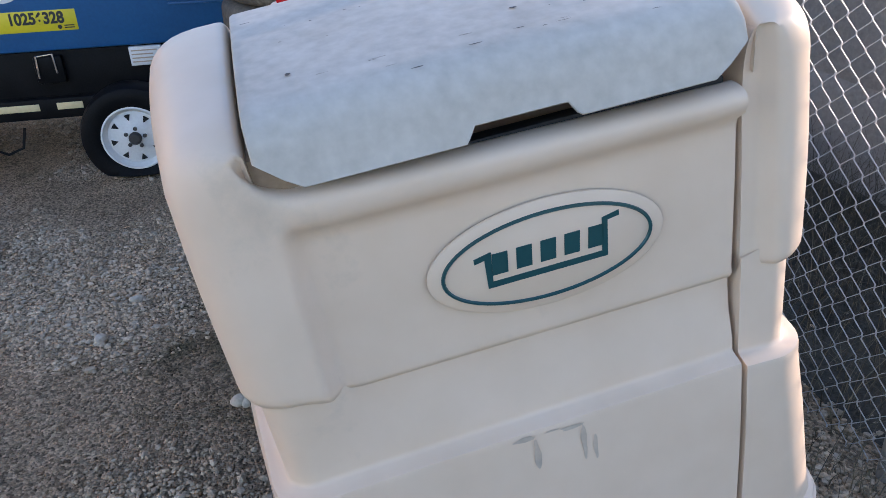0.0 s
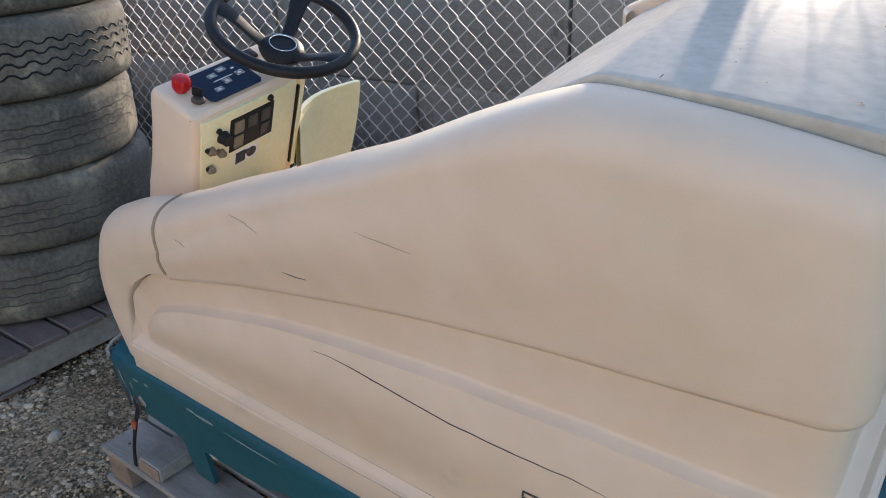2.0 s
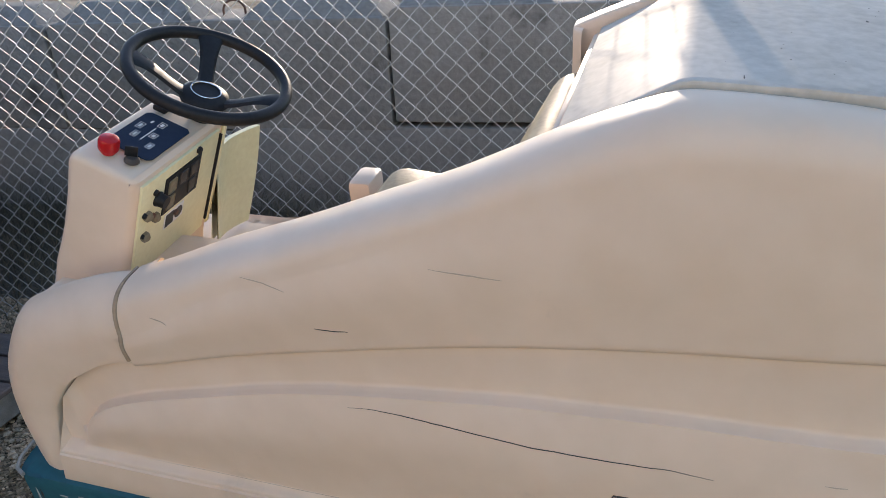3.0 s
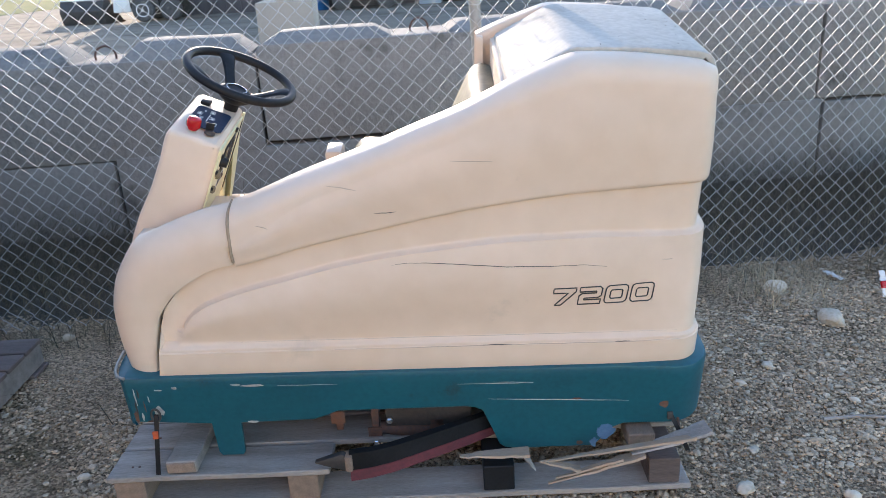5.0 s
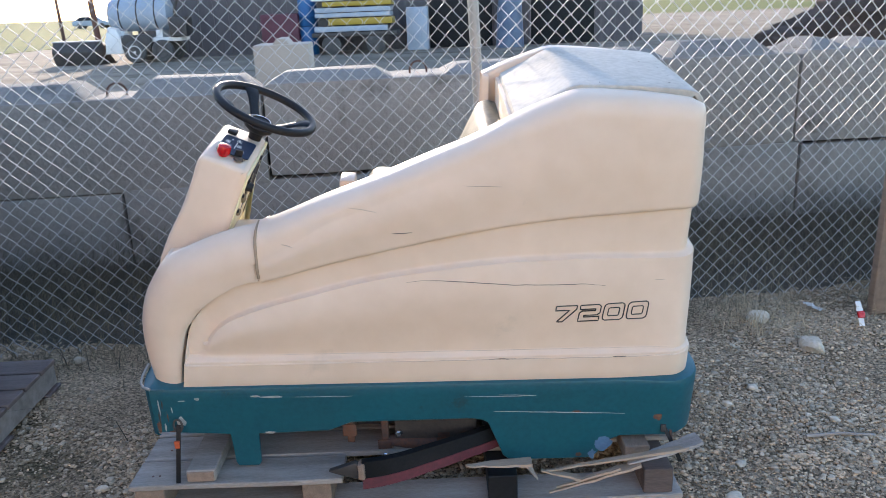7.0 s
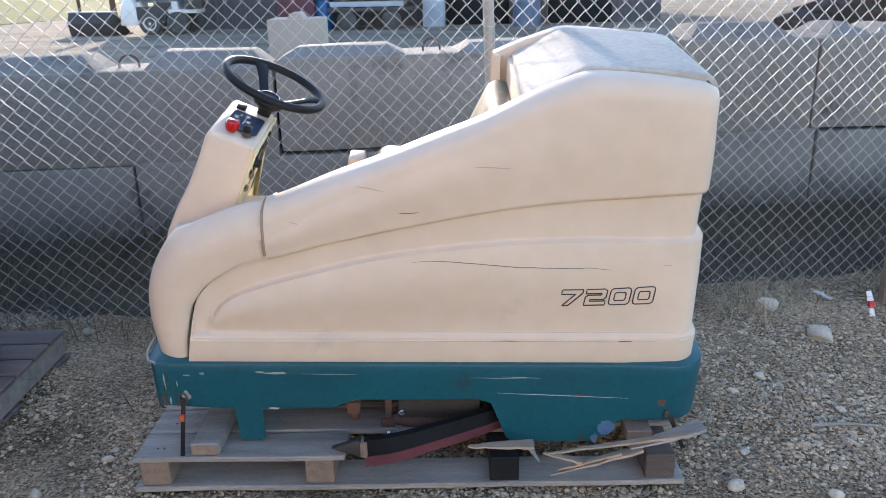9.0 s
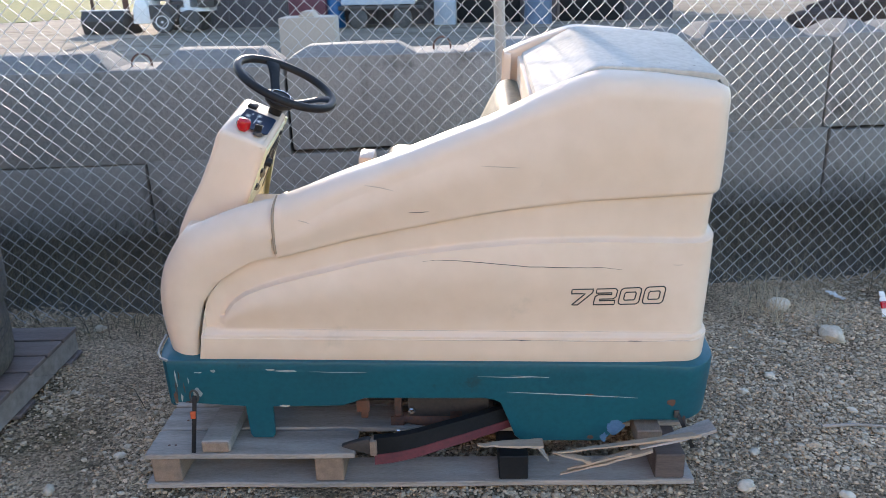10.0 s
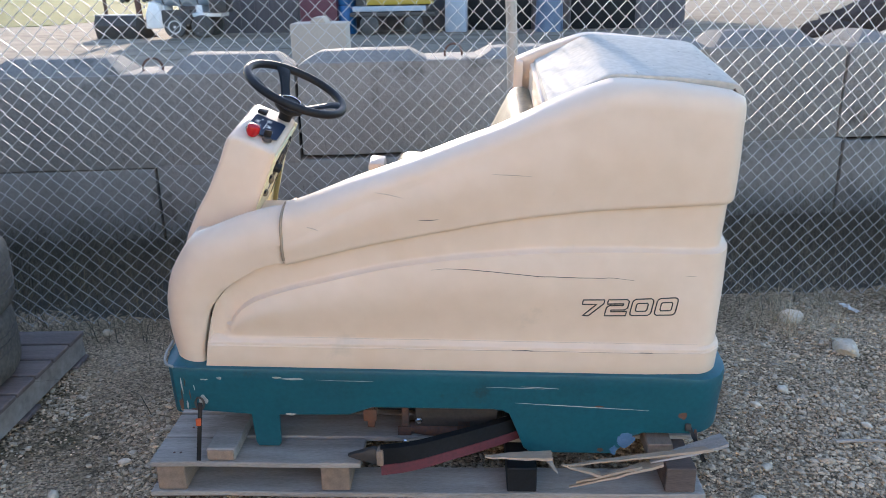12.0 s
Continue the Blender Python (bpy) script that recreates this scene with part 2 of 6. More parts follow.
def tube(bm, pts, r, n=8, closed=False, m=None):
    """A round bar along a line of points; r may be a list."""
    t = bmesh.new()
    pts = [Vector(p) for p in pts]
    rows, count = [], len(pts)
    side = None
    for i, p in enumerate(pts):
        a, b = pts[i - 1 if closed or i else 0], pts[(i + 1) % count if closed or i < count - 1 else i]
        d = (b - a).normalized()
        if side is None:
            side = d.orthogonal().normalized()
        side = (side - d * side.dot(d)).normalized()
        up = d.cross(side)
        rad = r[i] if isinstance(r, (list, tuple)) else r
        rows.append([p + rad * (math.cos(2 * math.pi * k / n) * side + math.sin(2 * math.pi * k / n) * up) for k in range(n)])
    if closed:
        rows.append(rows[0])
    vs = sheet(t, rows, close=True)
    if not closed:
        t.faces.new(vs[0][::-1])
        t.faces.new(vs[-1])
    else:
        bmesh.ops.remove_doubles(t, verts=t.verts, dist=1e-6)
    merge(bm, t, m)


def step(a, b, x):
    u = min(1.0, max(0.0, (x - a) / (b - a)))
    return u * u * (3 - 2 * u)


def line(x, table):
    return float(np.interp(x, [p[0] for p in table], [p[1] for p in table]))


def curve(x, table):
    """A smooth line through the table's points (monotone cubic)."""
    xs, ys = [p[0] for p in table], [p[1] for p in table]
    if x <= xs[0]:
        return ys[0]
    if x >= xs[-1]:
        return ys[-1]
    i = max(j for j in range(len(xs) - 1) if xs[j] <= x)
    h = [(ys[j + 1] - ys[j]) / (xs[j + 1] - xs[j]) for j in range(len(xs) - 1)]
    tang = [h[0]] + [0.0 if h[j - 1] * h[j] <= 0 else 2 * h[j - 1] * h[j] / (h[j - 1] + h[j]) for j in range(1, len(h))] + [h[-1]]
    d = xs[i + 1] - xs[i]
    u = (x - xs[i]) / d
    return ((1 + 2 * u) * (1 - u) ** 2 * ys[i] + u * (1 - u) ** 2 * d * tang[i] + u * u * (3 - 2 * u) * ys[i + 1] + u * u * (u - 1) * d * tang[i + 1])


def writing(name, text, size, material, parent, m, label="", depth=0.0006, squash=1.0, bold=0.0):
    """Raised lettering in the built-in font; bold thickens the strokes."""
    cu = bpy.data.curves.new(name, "FONT")
    cu.body, cu.size, cu.align_x, cu.align_y = text, size, "CENTER", "CENTER"
    cu.extrude = depth
    cu.offset = bold
    ob = bpy.data.objects.new(name, cu)
    scene.collection.objects.link(ob)
    dg = bpy.context.evaluated_depsgraph_get()
    me = bpy.data.meshes.new_from_object(ob.evaluated_get(dg))
    bpy.data.objects.remove(ob)
    me.name = name
    me.materials.clear()
    me.materials.append(material)
    made = new(name, me)
    made.parent = parent
    made.matrix_basis = m @ Matrix.Diagonal((squash, 1, 1, 1))
    if label:
        tagged(made, label=label)
    return made

# ---- ground, wall, fence ----
rng = random.Random(7)


def hump(x, y):
    """Gentle unevenness of the yard."""
    return 0.012 * noise.noise((x * 0.9, y * 0.9, 0.3)) + 0.006 * noise.noise((x * 3.1, y * 3.1, 1.7))


def build_ground():
    bm = bmesh.new()
    xs = [-400, -120, -40, -14, -7] + [-4 + 0.1 * i for i in range(86)] + [7, 14, 40, 120, 400]
    ys = [-400, -120, -40, -14, -7] + [-4 + 0.1 * i for i in range(76)] + [6, 14, 40, 120, 400]
    sheet(bm, [[(x, y, hump(x, y) - 0.012) for x in xs] for y in ys])
    ob = part("ground", bm, DIRT)
    return tagged(ob, "brown-grey gravel and dirt yard ground", "ground", kind="structure")


build_ground()


def scatter(name, material, count, area, size, seed, label, category, flat=0.6):
    """Many small stones as one object: each a dented icosahedron half sunk in the ground."""
    r = np.random.RandomState(seed)
    t = bmesh.new()
    bmesh.ops.create_icosphere(t, subdivisions=1, radius=1)
    t.verts.ensure_lookup_table()
    shape = np.array([v.co[:] for v in t.verts])
    faces = np.array([[v.index for v in f.verts] for f in t.faces])
    t.free()
    spots = []
    while len(spots) < count:
        px, py = r.uniform(area[0], area[1]), r.uniform(area[2], area[3])
        if r.rand() < 0.52 + 2.2 * noise.noise((px * 1.3, py * 1.3, 4.0)) + 0.6 * noise.noise((px * 4.0, py * 4.0, 8.0)):
            spots.append((px, py))
    x, y = np.array(spots).T
    s = size[0] * (size[1] / size[0]) ** (r.rand(count) ** 1.9)
    verts = np.empty((count, len(shape), 3))
    for i in range(count):
        a = r.uniform(0, 6.28)
        dent = shape * r.uniform(0.75, 1.25, (len(shape), 1)) * [s[i], s[i] * r.uniform(0.55, 0.9), s[i] * flat * r.uniform(0.6, 1.1)]
        c, d = math.cos(a), math.sin(a)
        verts[i, :, 0] = dent[:, 0] * c - dent[:, 1] * d + x[i]
        verts[i, :, 1] = dent[:, 0] * d + dent[:, 1] * c + y[i]
        verts[i, :, 2] = dent[:, 2] + hump(x[i], y[i]) - 0.012 + s[i] * 0.28
    quads = (faces[None] + (np.arange(count) * len(shape))[:, None, None]).reshape(-1, 3)
    me = bpy.data.meshes.new(name)
    me.from_pydata(verts.reshape(-1, 3).tolist(), [], quads.tolist())
    me.materials.append(material)
    ob = new(name, me)
    return tagged(ob, label, category, kind="stuff")


scatter("gravel", GRAVEL, 22000, (-3.6, 4.2, -1.9, 2.2), (0.0045, 0.015), 3, "loose grey and tan gravel stones on dirt", "gravel")
scatter("gravel", FINEGRAVEL, 66000, (-2.0, 3.4, -1.1, 1.4), (0.0042, 0.0105), 9, "dense fine gravel stones pressed into dirt", "gravel")
scatter("gravel", GRAVEL, 2300, (-2.2, 3.4, -1.6, 1.7), (0.008, 0.019), 5, "coarse pale gravel stones scattered over dirt", "gravel")


def rock(x, y, size, material, label, seed):
    bm = bmesh.new()
    bmesh.ops.create_icosphere(bm, subdivisions=3, radius=1)
    for v in bm.verts:
        k = 1 + 0.28 * noise.noise(v.co * 1.3 + Vector((seed, 0, 0))) + 0.10 * noise.noise(v.co * 3.5 + Vector((0, seed, 0)))
        v.co = Vector((v.co.x * size[0], v.co.y * size[1], v.co.z * size[2])) * k
    ob = part("rock", bm, material, smooth=35)
    ob.matrix_basis = pose(x, y, hump(x, y) - 0.012 + size[2] * 0.45, 0, 0, seed * 47 % 180)
    return tagged(ob, label, "rock", "loose rocks")


for i, (x, y, s) in enumerate([(2.41, 1.03, 0.055), (2.04, -0.02, 0.022), (1.76, 0.02, 0.028), (1.0, -0.08, 0.03), (0.385, -0.13, 0.034),
                               (0.40, -0.11, 0.026), (-0.79, 1.07, 0.03), (2.05, 0.7, 0.03), (1.92, 0.59, 0.026), (2.04, 0.23, 0.025),
                               (2.6, 0.75, 0.03), (2.75, 0.1, 0.026), (2.25, 0.45, 0.022), (-0.25, 0.12, 0.024), (1.84, 0.2, 0.024),
                               (-0.39, -0.07, 0.026), (-0.05, -0.6, 0.03), (2.3, 1.35, 0.05), (1.85, 1.2, 0.035), (-0.30, -0.52, 0.028)]):
    s = s * 0.72 if s < 0.04 and i > 2 else s
    rock(x, y, (s * rng.uniform(1.0, 1.4), s * rng.uniform(0.7, 1.0), s * rng.uniform(0.55, 0.8)), ROCK if i != 9 else GRAVEL,
         "pale grey rounded stone lying on gravel" if s < 0.04 else "large pale stone half sunk in gravel", i + 2.5)



def litter_strip():
    """Dark dead leaves and weeds rotted along the foot of the wall, with a ragged edge."""
    bm = bmesh.new()
    rows = []
    for i in range(111):
        x = -5.0 + 0.1 * i
        near = 1.272 + 0.1475 * x + 0.10 + 0.16 * noise.noise((x * 1.1, 3.0, 0)) + 0.06 * noise.noise((x * 4.5, 7.0, 0))
        far = 2.50 + 0.155 * x
        rows.append([(x, near + (far - near) * k / 10, hump(x, near + (far - near) * k / 10) - 0.012 + (0.0 if k == 0 else 0.012 + 0.012 * noise.noise((x * 6, k * 1.3, 1)) + 0.05 * (k / 10) ** 3)) for k in range(11)])
    sheet(bm, rows)
    ob = part("leaf_litter", bm, LEAFLITTER)
    tagged(ob, "dark rotted leaf litter along the wall foot", "leaf litter", kind="stuff")


litter_strip()

WALL_TURN = 8.8
WALL_TOP = [1.0, 1.0, 1.005, 1.012, 1.057, 1.088, 1.10, 1.11]
WALL = pose(0, 2.48, 0, 0, 0, WALL_TURN)


def wall_block(parent, x0, x1, z0, z1, depth, top, seed):
    """A cast block with worn edges; a top block has chamfered ends and a lifting ridge."""
    t = bmesh.new()
    if top:
        c = 0.035
        prism(t, [(x0, z0), (x1, z0), (x1, z1 - 0.022), (x1 - c, z1), (x0 + c, z1), (x0, z1 - 0.022)], "y", 0, depth, 0.012)
    else:
        box(t, (x0, 0, z0), (x1, depth, z1), 0.012)
    bmesh.ops.subdivide_edges(t, edges=[e for e in t.edges if e.calc_length() > 0.3], cuts=5, use_grid_fill=True)
    for v in t.verts:
        v.co += Vector((0.006 * noise.noise(v.co * 3 + Vector((seed, 0, 0))), 0.010 * noise.noise(v.co * 2.2 + Vector((0, seed, 0))), 0.006 * noise.noise(v.co * 2.5)))
    return part("block", t, CONCRETE, parent, smooth=25)


def build_wall():
    w = thing("wall_north", WALL, "stacked grey cast concrete block retaining wall", "wall", kind="structure")
    depth = 0.5
    low = [-7.0, -5.2, -3.4, -1.06, 0.68, 1.9, 3.13, 4.85, 6.6]
    high = [-7.4, -5.6, -3.8, -2.0, -0.205, 1.55, 3.08, 4.8, 6.6]
    for i, (a, b) in enumerate(zip(low, low[1:])):
        wall_block(w, a + 0.008, b - 0.008, -0.15, 0.485 + 0.012 * (i % 3) + 0.015 * i / 4 - (0.045 if b < -1.0 else 0), depth, False, i * 3.1)
    for i, (a, b) in enumerate(zip(high, high[1:])):
        wall_block(w, a + 0.006, b - 0.006, 0.505 + 0.015 * i / 4 - (0.04 if b < 0 else 0), WALL_TOP[i], depth, True, i * 5.7 + 1)
    return w


build_wall()


def build_bounce_wall():
    """A plain wall added out of view behind the walk, to bounce warm sunlight."""
    bm = bmesh.new()
    box(bm, (-20, -11.0, -0.1), (3.0, -10.6, 5.6), 0.02)
    tagged(part("bounce_wall", bm, TANWALL, smooth=0), "plain tan wall added out of view to bounce warm light", "wall", kind="structure")


build_bounce_wall()


def lifting_loop(x, z):
    """A bent steel lifting eye cast into the joint of two blocks."""
    bm = bmesh.new()
    pts = [(0.055 * math.cos(a), 0, 0.055 * math.sin(a) + 0.02) for a in [math.pi * k / 10 for k in range(11)]]
    tube(bm, [(0.05, 0, -0.06)] + pts + [(-0.05, 0, -0.06)], 0.006, 8)
    ob = part("lifting_loop", bm, RUST)
    ob.matrix_basis = WALL @ pose(x, 0.22, z, 0, 0, 15)
    return tagged(ob, "rusty steel lifting loop in the concrete block joint", "lifting loop", "lifting loops")


for x, z in ((-1.06, 1.012), (0.72, 1.057), (2.67, 1.088)):
    lifting_loop(x, z)


def ridge(x0, x1, z, high):
    """The cast interlocking ridge along a block's top, with sloping flanks and ends."""
    bm = bmesh.new()
    rows = []
    for x, k in ((x0, 0.0), (x0 + 0.085, 0.92), (x0 + 0.10, 1.0), (x1 - 0.10, 1.0), (x1 - 0.085, 0.92), (x1, 0.0)):
        h = high * k
        rows.append([(x, 0.022, z - 0.02), (x, 0.022, z + 0.002), (x, 0.03 + 0.10 * k, z + 0.94 * h + 0.002), (x, 0.05 + 0.10 * k, z + h + 0.002), (x, 0.40 - 0.06 * k, z + h + 0.002), (x, 0.44 - 0.03 * k, z + 0.9 * h + 0.002), (x, 0.455, z - 0.02)])
    vs = sheet(bm, rows)
    bm.faces.new(vs[0])
    bm.faces.new(vs[-1])
    bmesh.ops.subdivide_edges(bm, edges=[e for e in bm.edges if e.calc_length() > 0.3], cuts=5, use_grid_fill=True)
    for v in bm.verts:
        v.co.z += 0.006 * noise.noise(v.co * 3.1 + Vector((x0, 0, 0)))
        v.co.y += 0.008 * noise.noise(v.co * 2.3 + Vector((0, x0, 0)))
    ob = part("block_ridge", bm, CONCRETE, smooth=25)
    ob.matrix_basis = WALL
    return tagged(ob, "grey concrete interlocking ridge on top of the wall", "block ridge", "block ridges")


for a, b, z, h in ((-3.72, -2.90, 1.005, 0.085), (-2.80, -2.06, 1.005, 0.085), (-1.94, -1.195, 1.012, 0.088), (-0.94, -0.235, 1.012, 0.092), (-0.165, 0.555, 1.057, 0.052), (0.86, 1.49, 1.057, 0.052), (1.61, 2.22, 1.088, 0.06), (2.26, 2.92, 1.088, 0.085), (3.14, 3.40, 1.10, 0.06), (3.46, 3.70, 1.10, 0.05)):
    ridge(a, b, z, h)

FENCE_TURN = 8.4
FENCE = pose(0, 1.272, 0, 0, 0, FENCE_TURN)


def build_fence():
    f = thing("chain_link_fence", FENCE, "galvanised chain-link fence in front of the concrete wall", "fence", kind="structure")
    pitch, rise, r = 0.0345, 0.0345, 0.0019
    x0, count, levels = -4.6, 300, 56
    verts, faces = [], []
    ring = [(math.cos(a), math.sin(a)) for a in (0.785, 2.356, 3.927, 5.498)]
    for c in range(count):
        lean = 0.004 * math.sin(c * 1.7)
        start = len(verts)
        for k in range(levels + 1):
            turn = (k + c) % 2
            x = x0 + c * pitch + (pitch / 2 if turn else -pitch / 2) * 1.04
            z = 0.015 + k * rise
            y = 0.003 if turn else -0.003
            sag = 0.012 * math.sin(x * 1.3) + 0.007 * math.sin(x * 3.7 + z * 2)
            zz = z + 0.012 * noise.noise((x * 0.8, 0, 2.2)) + lean
            # a wire turns sharply at each knuckle: two rings give it a short bend
            for dz, dx in ((-0.0035, -0.0035), (0.0035, -0.0035)):
                for u, v in ring:
                    side = 1 if turn else -1
                    verts.append((x + side * dx + u * r, y + sag + v * r, zz + dz + 0.4 * u * r * 0))
        n = (levels + 1) * 2
        for k in range(n - 1):
            a, b = start + 4 * k, start + 4 * k + 4
            for i in range(4):
                j = (i + 1) % 4
                faces.append((a + i, a + j, b + j, b + i))
    me = bpy.data.meshes.new("wire_mesh")
    me.from_pydata(verts, [], faces)
    for p in me.polygons:
        p.use_smooth = True
    me.materials.append(STEEL)
    net = new("wire_mesh", me)
    net.parent = f
    tagged(net, "woven diamond wire mesh", kind="stuff")
    for x, lean in ((1.08, -2.0), (-2.1, 1.0), (4.2, 0.5)):
        bm = bmesh.new()
        lathe(bm, [(0.024, -0.1), (0.024, 2.0), (0.018, 2.02), (0.0, 2.03)], 20)
        p = part("post", bm, POSTSTEEL, f, "round galvanised steel post")
        p.matrix_basis = pose(x, 0.035, 0.0, 0, lean, 0)
        for z in (0.35, 0.9, 1.28, 1.65):
            bm = bmesh.new()
            tube(bm, [(0.028 * math.cos(a), 0.028 * math.sin(a), 0.01 * math.sin(a)) for a in [2 * math.pi * i / 14 for i in range(14)]] , 0.002, 5, closed=True)
            t = part("tie_wire", bm, STEEL, p)
            t.matrix_basis = pose(0, 0, z)
    bm = bmesh.new()
    tube(bm, [(x0, 0.02, 1.92), (6.0, 0.02, 1.92)], 0.02, 14)
    part("top_rail", bm, STEEL, f, "galvanised top rail")
    return f


build_fence()

# ---- the floor scrubber ----
LEAN = 8.5
STAND = pose(0.15, 0, 0.41) @ pose(0, 0, 0, 0, 0, 2.8) @ pose(0, 0, 0, 0, 1.36, 0) @ pose(0, 0, 0, LEAN) @ pose(-0.15, 0, 0)
scrubber = thing("floor_scrubber", STAND, "cream and teal ride-on floor scrubber leaning on a wooden pallet", "floor scrubber")
MID = 0.384
U_TAB = [(0.376, 0.335), (0.507, 0.369), (0.649, 0.404), (0.804, 0.439), (0.956, 0.471), (1.106, 0.494), (1.255, 0.508), (1.404, 0.514), (1.557, 0.518), (1.66, 0.515), (1.70, 0.506), (1.74, 0.500), (2.18, 0.500)]
T_TAB = [(0.36, 0.486), (0.437, 0.512), (0.567, 0.564), (0.725, 0.624), (0.879, 0.688), (0.955, 0.718), (1.029, 0.753), (1.101, 0.787), (1.173, 0.816), (1.235, 0.838), (1.250, 0.842), (1.268, 0.8425), (1.391, 0.836), (1.50, 0.823), (1.557, 0.814), (1.61, 0.805), (1.655, 0.797), (1.672, 0.790), (1.705, 0.757), (1.72, 0.751), (2.18, 0.741)]
L_TAB = [(0.150, 0.02), (0.185, 0.095), (0.196, 0.112), (0.224, 0.170), (0.27, 0.214), (0.372, 0.258), (0.502, 0.295), (0.662, 0.337), (0.791, 0.360), (0.958, 0.381), (1.112, 0.393), (1.281, 0.394), (1.419, 0.388), (1.557, 0.382), (1.70, 0.390), (2.18, 0.398)]
A_TAB = [(0.126, 0.0), (0.132, 0.03), (0.153, 0.157), (0.174, 0.214), (0.222, 0.270), (0.300, 0.321), (0.376, 0.340)]
V_TAB = [(0.0, 0.0), (0.9, 0.0), (1.1, 0.003), (1.3, 0.013), (1.45, 0.024), (1.557, 0.035)]
CORNER = 0.07
S1 = 1.557
S2 = S1 + CORNER * radians(84)
BACK = S1 + CORNER * (1 - math.sin(radians(6)))
TURN_V = 0.035 + CORNER * math.cos(radians(6))


def plan(s, w=1.0, run=0.3):
    """The outline of the body in plan at a height, from the nose along the side, round the corner and across the back: place and outward way."""
    tuck = min(1.0, max(0.0, (w - 0.10) / 0.25))
    if tuck < 1:
        p, way = plan(s)
        fade = 1.0 if s <= S2 else max(0.0, 1 - (s - S2) / run)
        return p - Vector((0, (1 - tuck) * fade * curve(min(s, S1), V_TAB), 0)), way
    if s <= S1:
        slope = math.atan((curve(s + 0.01, V_TAB) - curve(s - 0.01, V_TAB)) / 0.02) if s < S1 - 0.01 else radians(6)
        return Vector((s, curve(s, V_TAB), 0)), Vector((math.sin(slope), -math.cos(slope), 0))
    if s < S2:
        a = radians(6) + (s - S1) / CORNER
        way = Vector((math.sin(a), -math.cos(a), 0))
        centre = Vector((S1 - CORNER * math.sin(radians(6)), TURN_V, 0))
        return centre + CORNER * way, way
    return Vector((BACK, TURN_V + s - S2, 0)), Vector((1, 0, 0))


def low_depth(s, w):
    """How far the lower panel lies inside the plan outline."""
    top = curve(s, L_TAB)
    d = -0.012 + 0.007 * step(1.40, 1.60, s) * step(0.105, 0.098, w) + 0.004 * step(0.0845, 0.0865, w) + 0.012 * step(0.094, 0.102, w) + 0.004 * step(0.102, 0.106, w)
    if top > 0.125:
        u = min(1.0, max(0.0, (w - 0.106) / max(top - 0.112, 0.02)))
        d -= 0.016 * math.sin(math.pi * u ** 1.6) * step(0.13, 0.24, top) * (1 - 0.85 * step(1.25, S1 + 0.02, s))
    d += (0.021 if top > 0.125 else 0.012) * step(top - 0.004, top + 0.004, w) if top > 0.11 else 0.012 * step(0.096, 0.106, w)
    d += 0.006 * step(0.012, 0.0, w)
    if s > S2 + 0.04:
        d += 0.014 * step(0.41, 0.48, w) * step(S2 + 0.04, S2 + 0.07, s)
    return d


def stations(a, b, gap=0.025):
    n = max(2, int(round((b - a) / gap)))
    return [a + (b - a) * i / n for i in range(n + 1)]


def flip(p, mirror):
    return Vector((p.x, 2 * MID - p.y, p.z)) if mirror else p


def lower_panel(name, ss, mirror, label):
    bm = bmesh.new()
    rows = []
    for s in ss:
        base, way = plan(s)
        run = 0.036 if mirror else 0.3
        top = curve(s, L_TAB)
        end = line(s, A_TAB) if s < 0.376 else curve(s, U_TAB) + 0.025
        if mirror and s < 1.03:
            end = min(end, 0.20)
        ws = [0, 0.004, 0.012, 0.045, 0.080, 0.0845, 0.0865, 0.090, 0.094, 0.096, 0.098, 0.100, 0.102, 0.106, 0.110, 0.120]
        lo = max(top - 0.024, 0.125)
        ws += [0.120 + (lo - 0.120) * i / 8 for i in range(1, 9)]
        ws += [lo + k for k in (0.008, 0.014, 0.018, 0.021, 0.0235, 0.026, 0.029, 0.034, 0.048)]
        ws += [lo + 0.048 + (max(end, lo + 0.05) - lo - 0.048) * i / 3 for i in range(1, 4)]
        row = [plan(s, 0, run)[0] - way * 0.045 + Vector((0, 0, 0.002))]
        row += [plan(s, min(w, end), run)[0] - way * low_depth(s, min(w, end)) + Vector((0, 0, min(w, end))) for w in ws]
        rows.append([flip(p, mirror) for p in row])
    sheet(bm, rows)
    for row in (rows[0], rows[-1]):
        inset = [p + Vector((0.0, 0.03 if not mirror else -0.03, 0)) if row is rows[0] else p - Vector((0.03, 0, 0)) for p in row]
        sheet(bm, [row, inset])
    bmesh.ops.remove_doubles(bm, verts=bm.verts, dist=1e-5)
    return part(name, bm, CREAM, scrubber, label, smooth=50)


SEAM = S2 + 0.618 - TURN_V
side_s = [0.126, 0.129, 0.132, 0.142, 0.153, 0.160, 0.167, 0.174, 0.186, 0.196, 0.21, 0.224, 0.25, 0.28, 0.300, 0.34, 0.376] + stations(0.40, S1, 0.03) + stations(S1 + 0.012, S2, 0.012)
lower_panel("lower_panel", side_s + stations(S2 + 0.02, SEAM, 0.025), False, "moulded cream plastic lower side and rear panel")
lower_panel("lower_door", side_s + stations(S2 + 0.01, S2 + 2 * MID - 0.626 - TURN_V, 0.01), True, "moulded cream plastic far side panel")


SHELL_EDGE = []


def up_swell(u):
    """How far the tank shell swells outwards between its lower edge and its shoulder."""
    return 0.011 * math.sin(math.pi * u ** 1.3)


def shoulder(s):
    """Height of the rounded shoulder."""
    return 0.052 + 0.033 * step(0.60, 0.40, s) + 0.020 * step(1.0, 1.2, s)


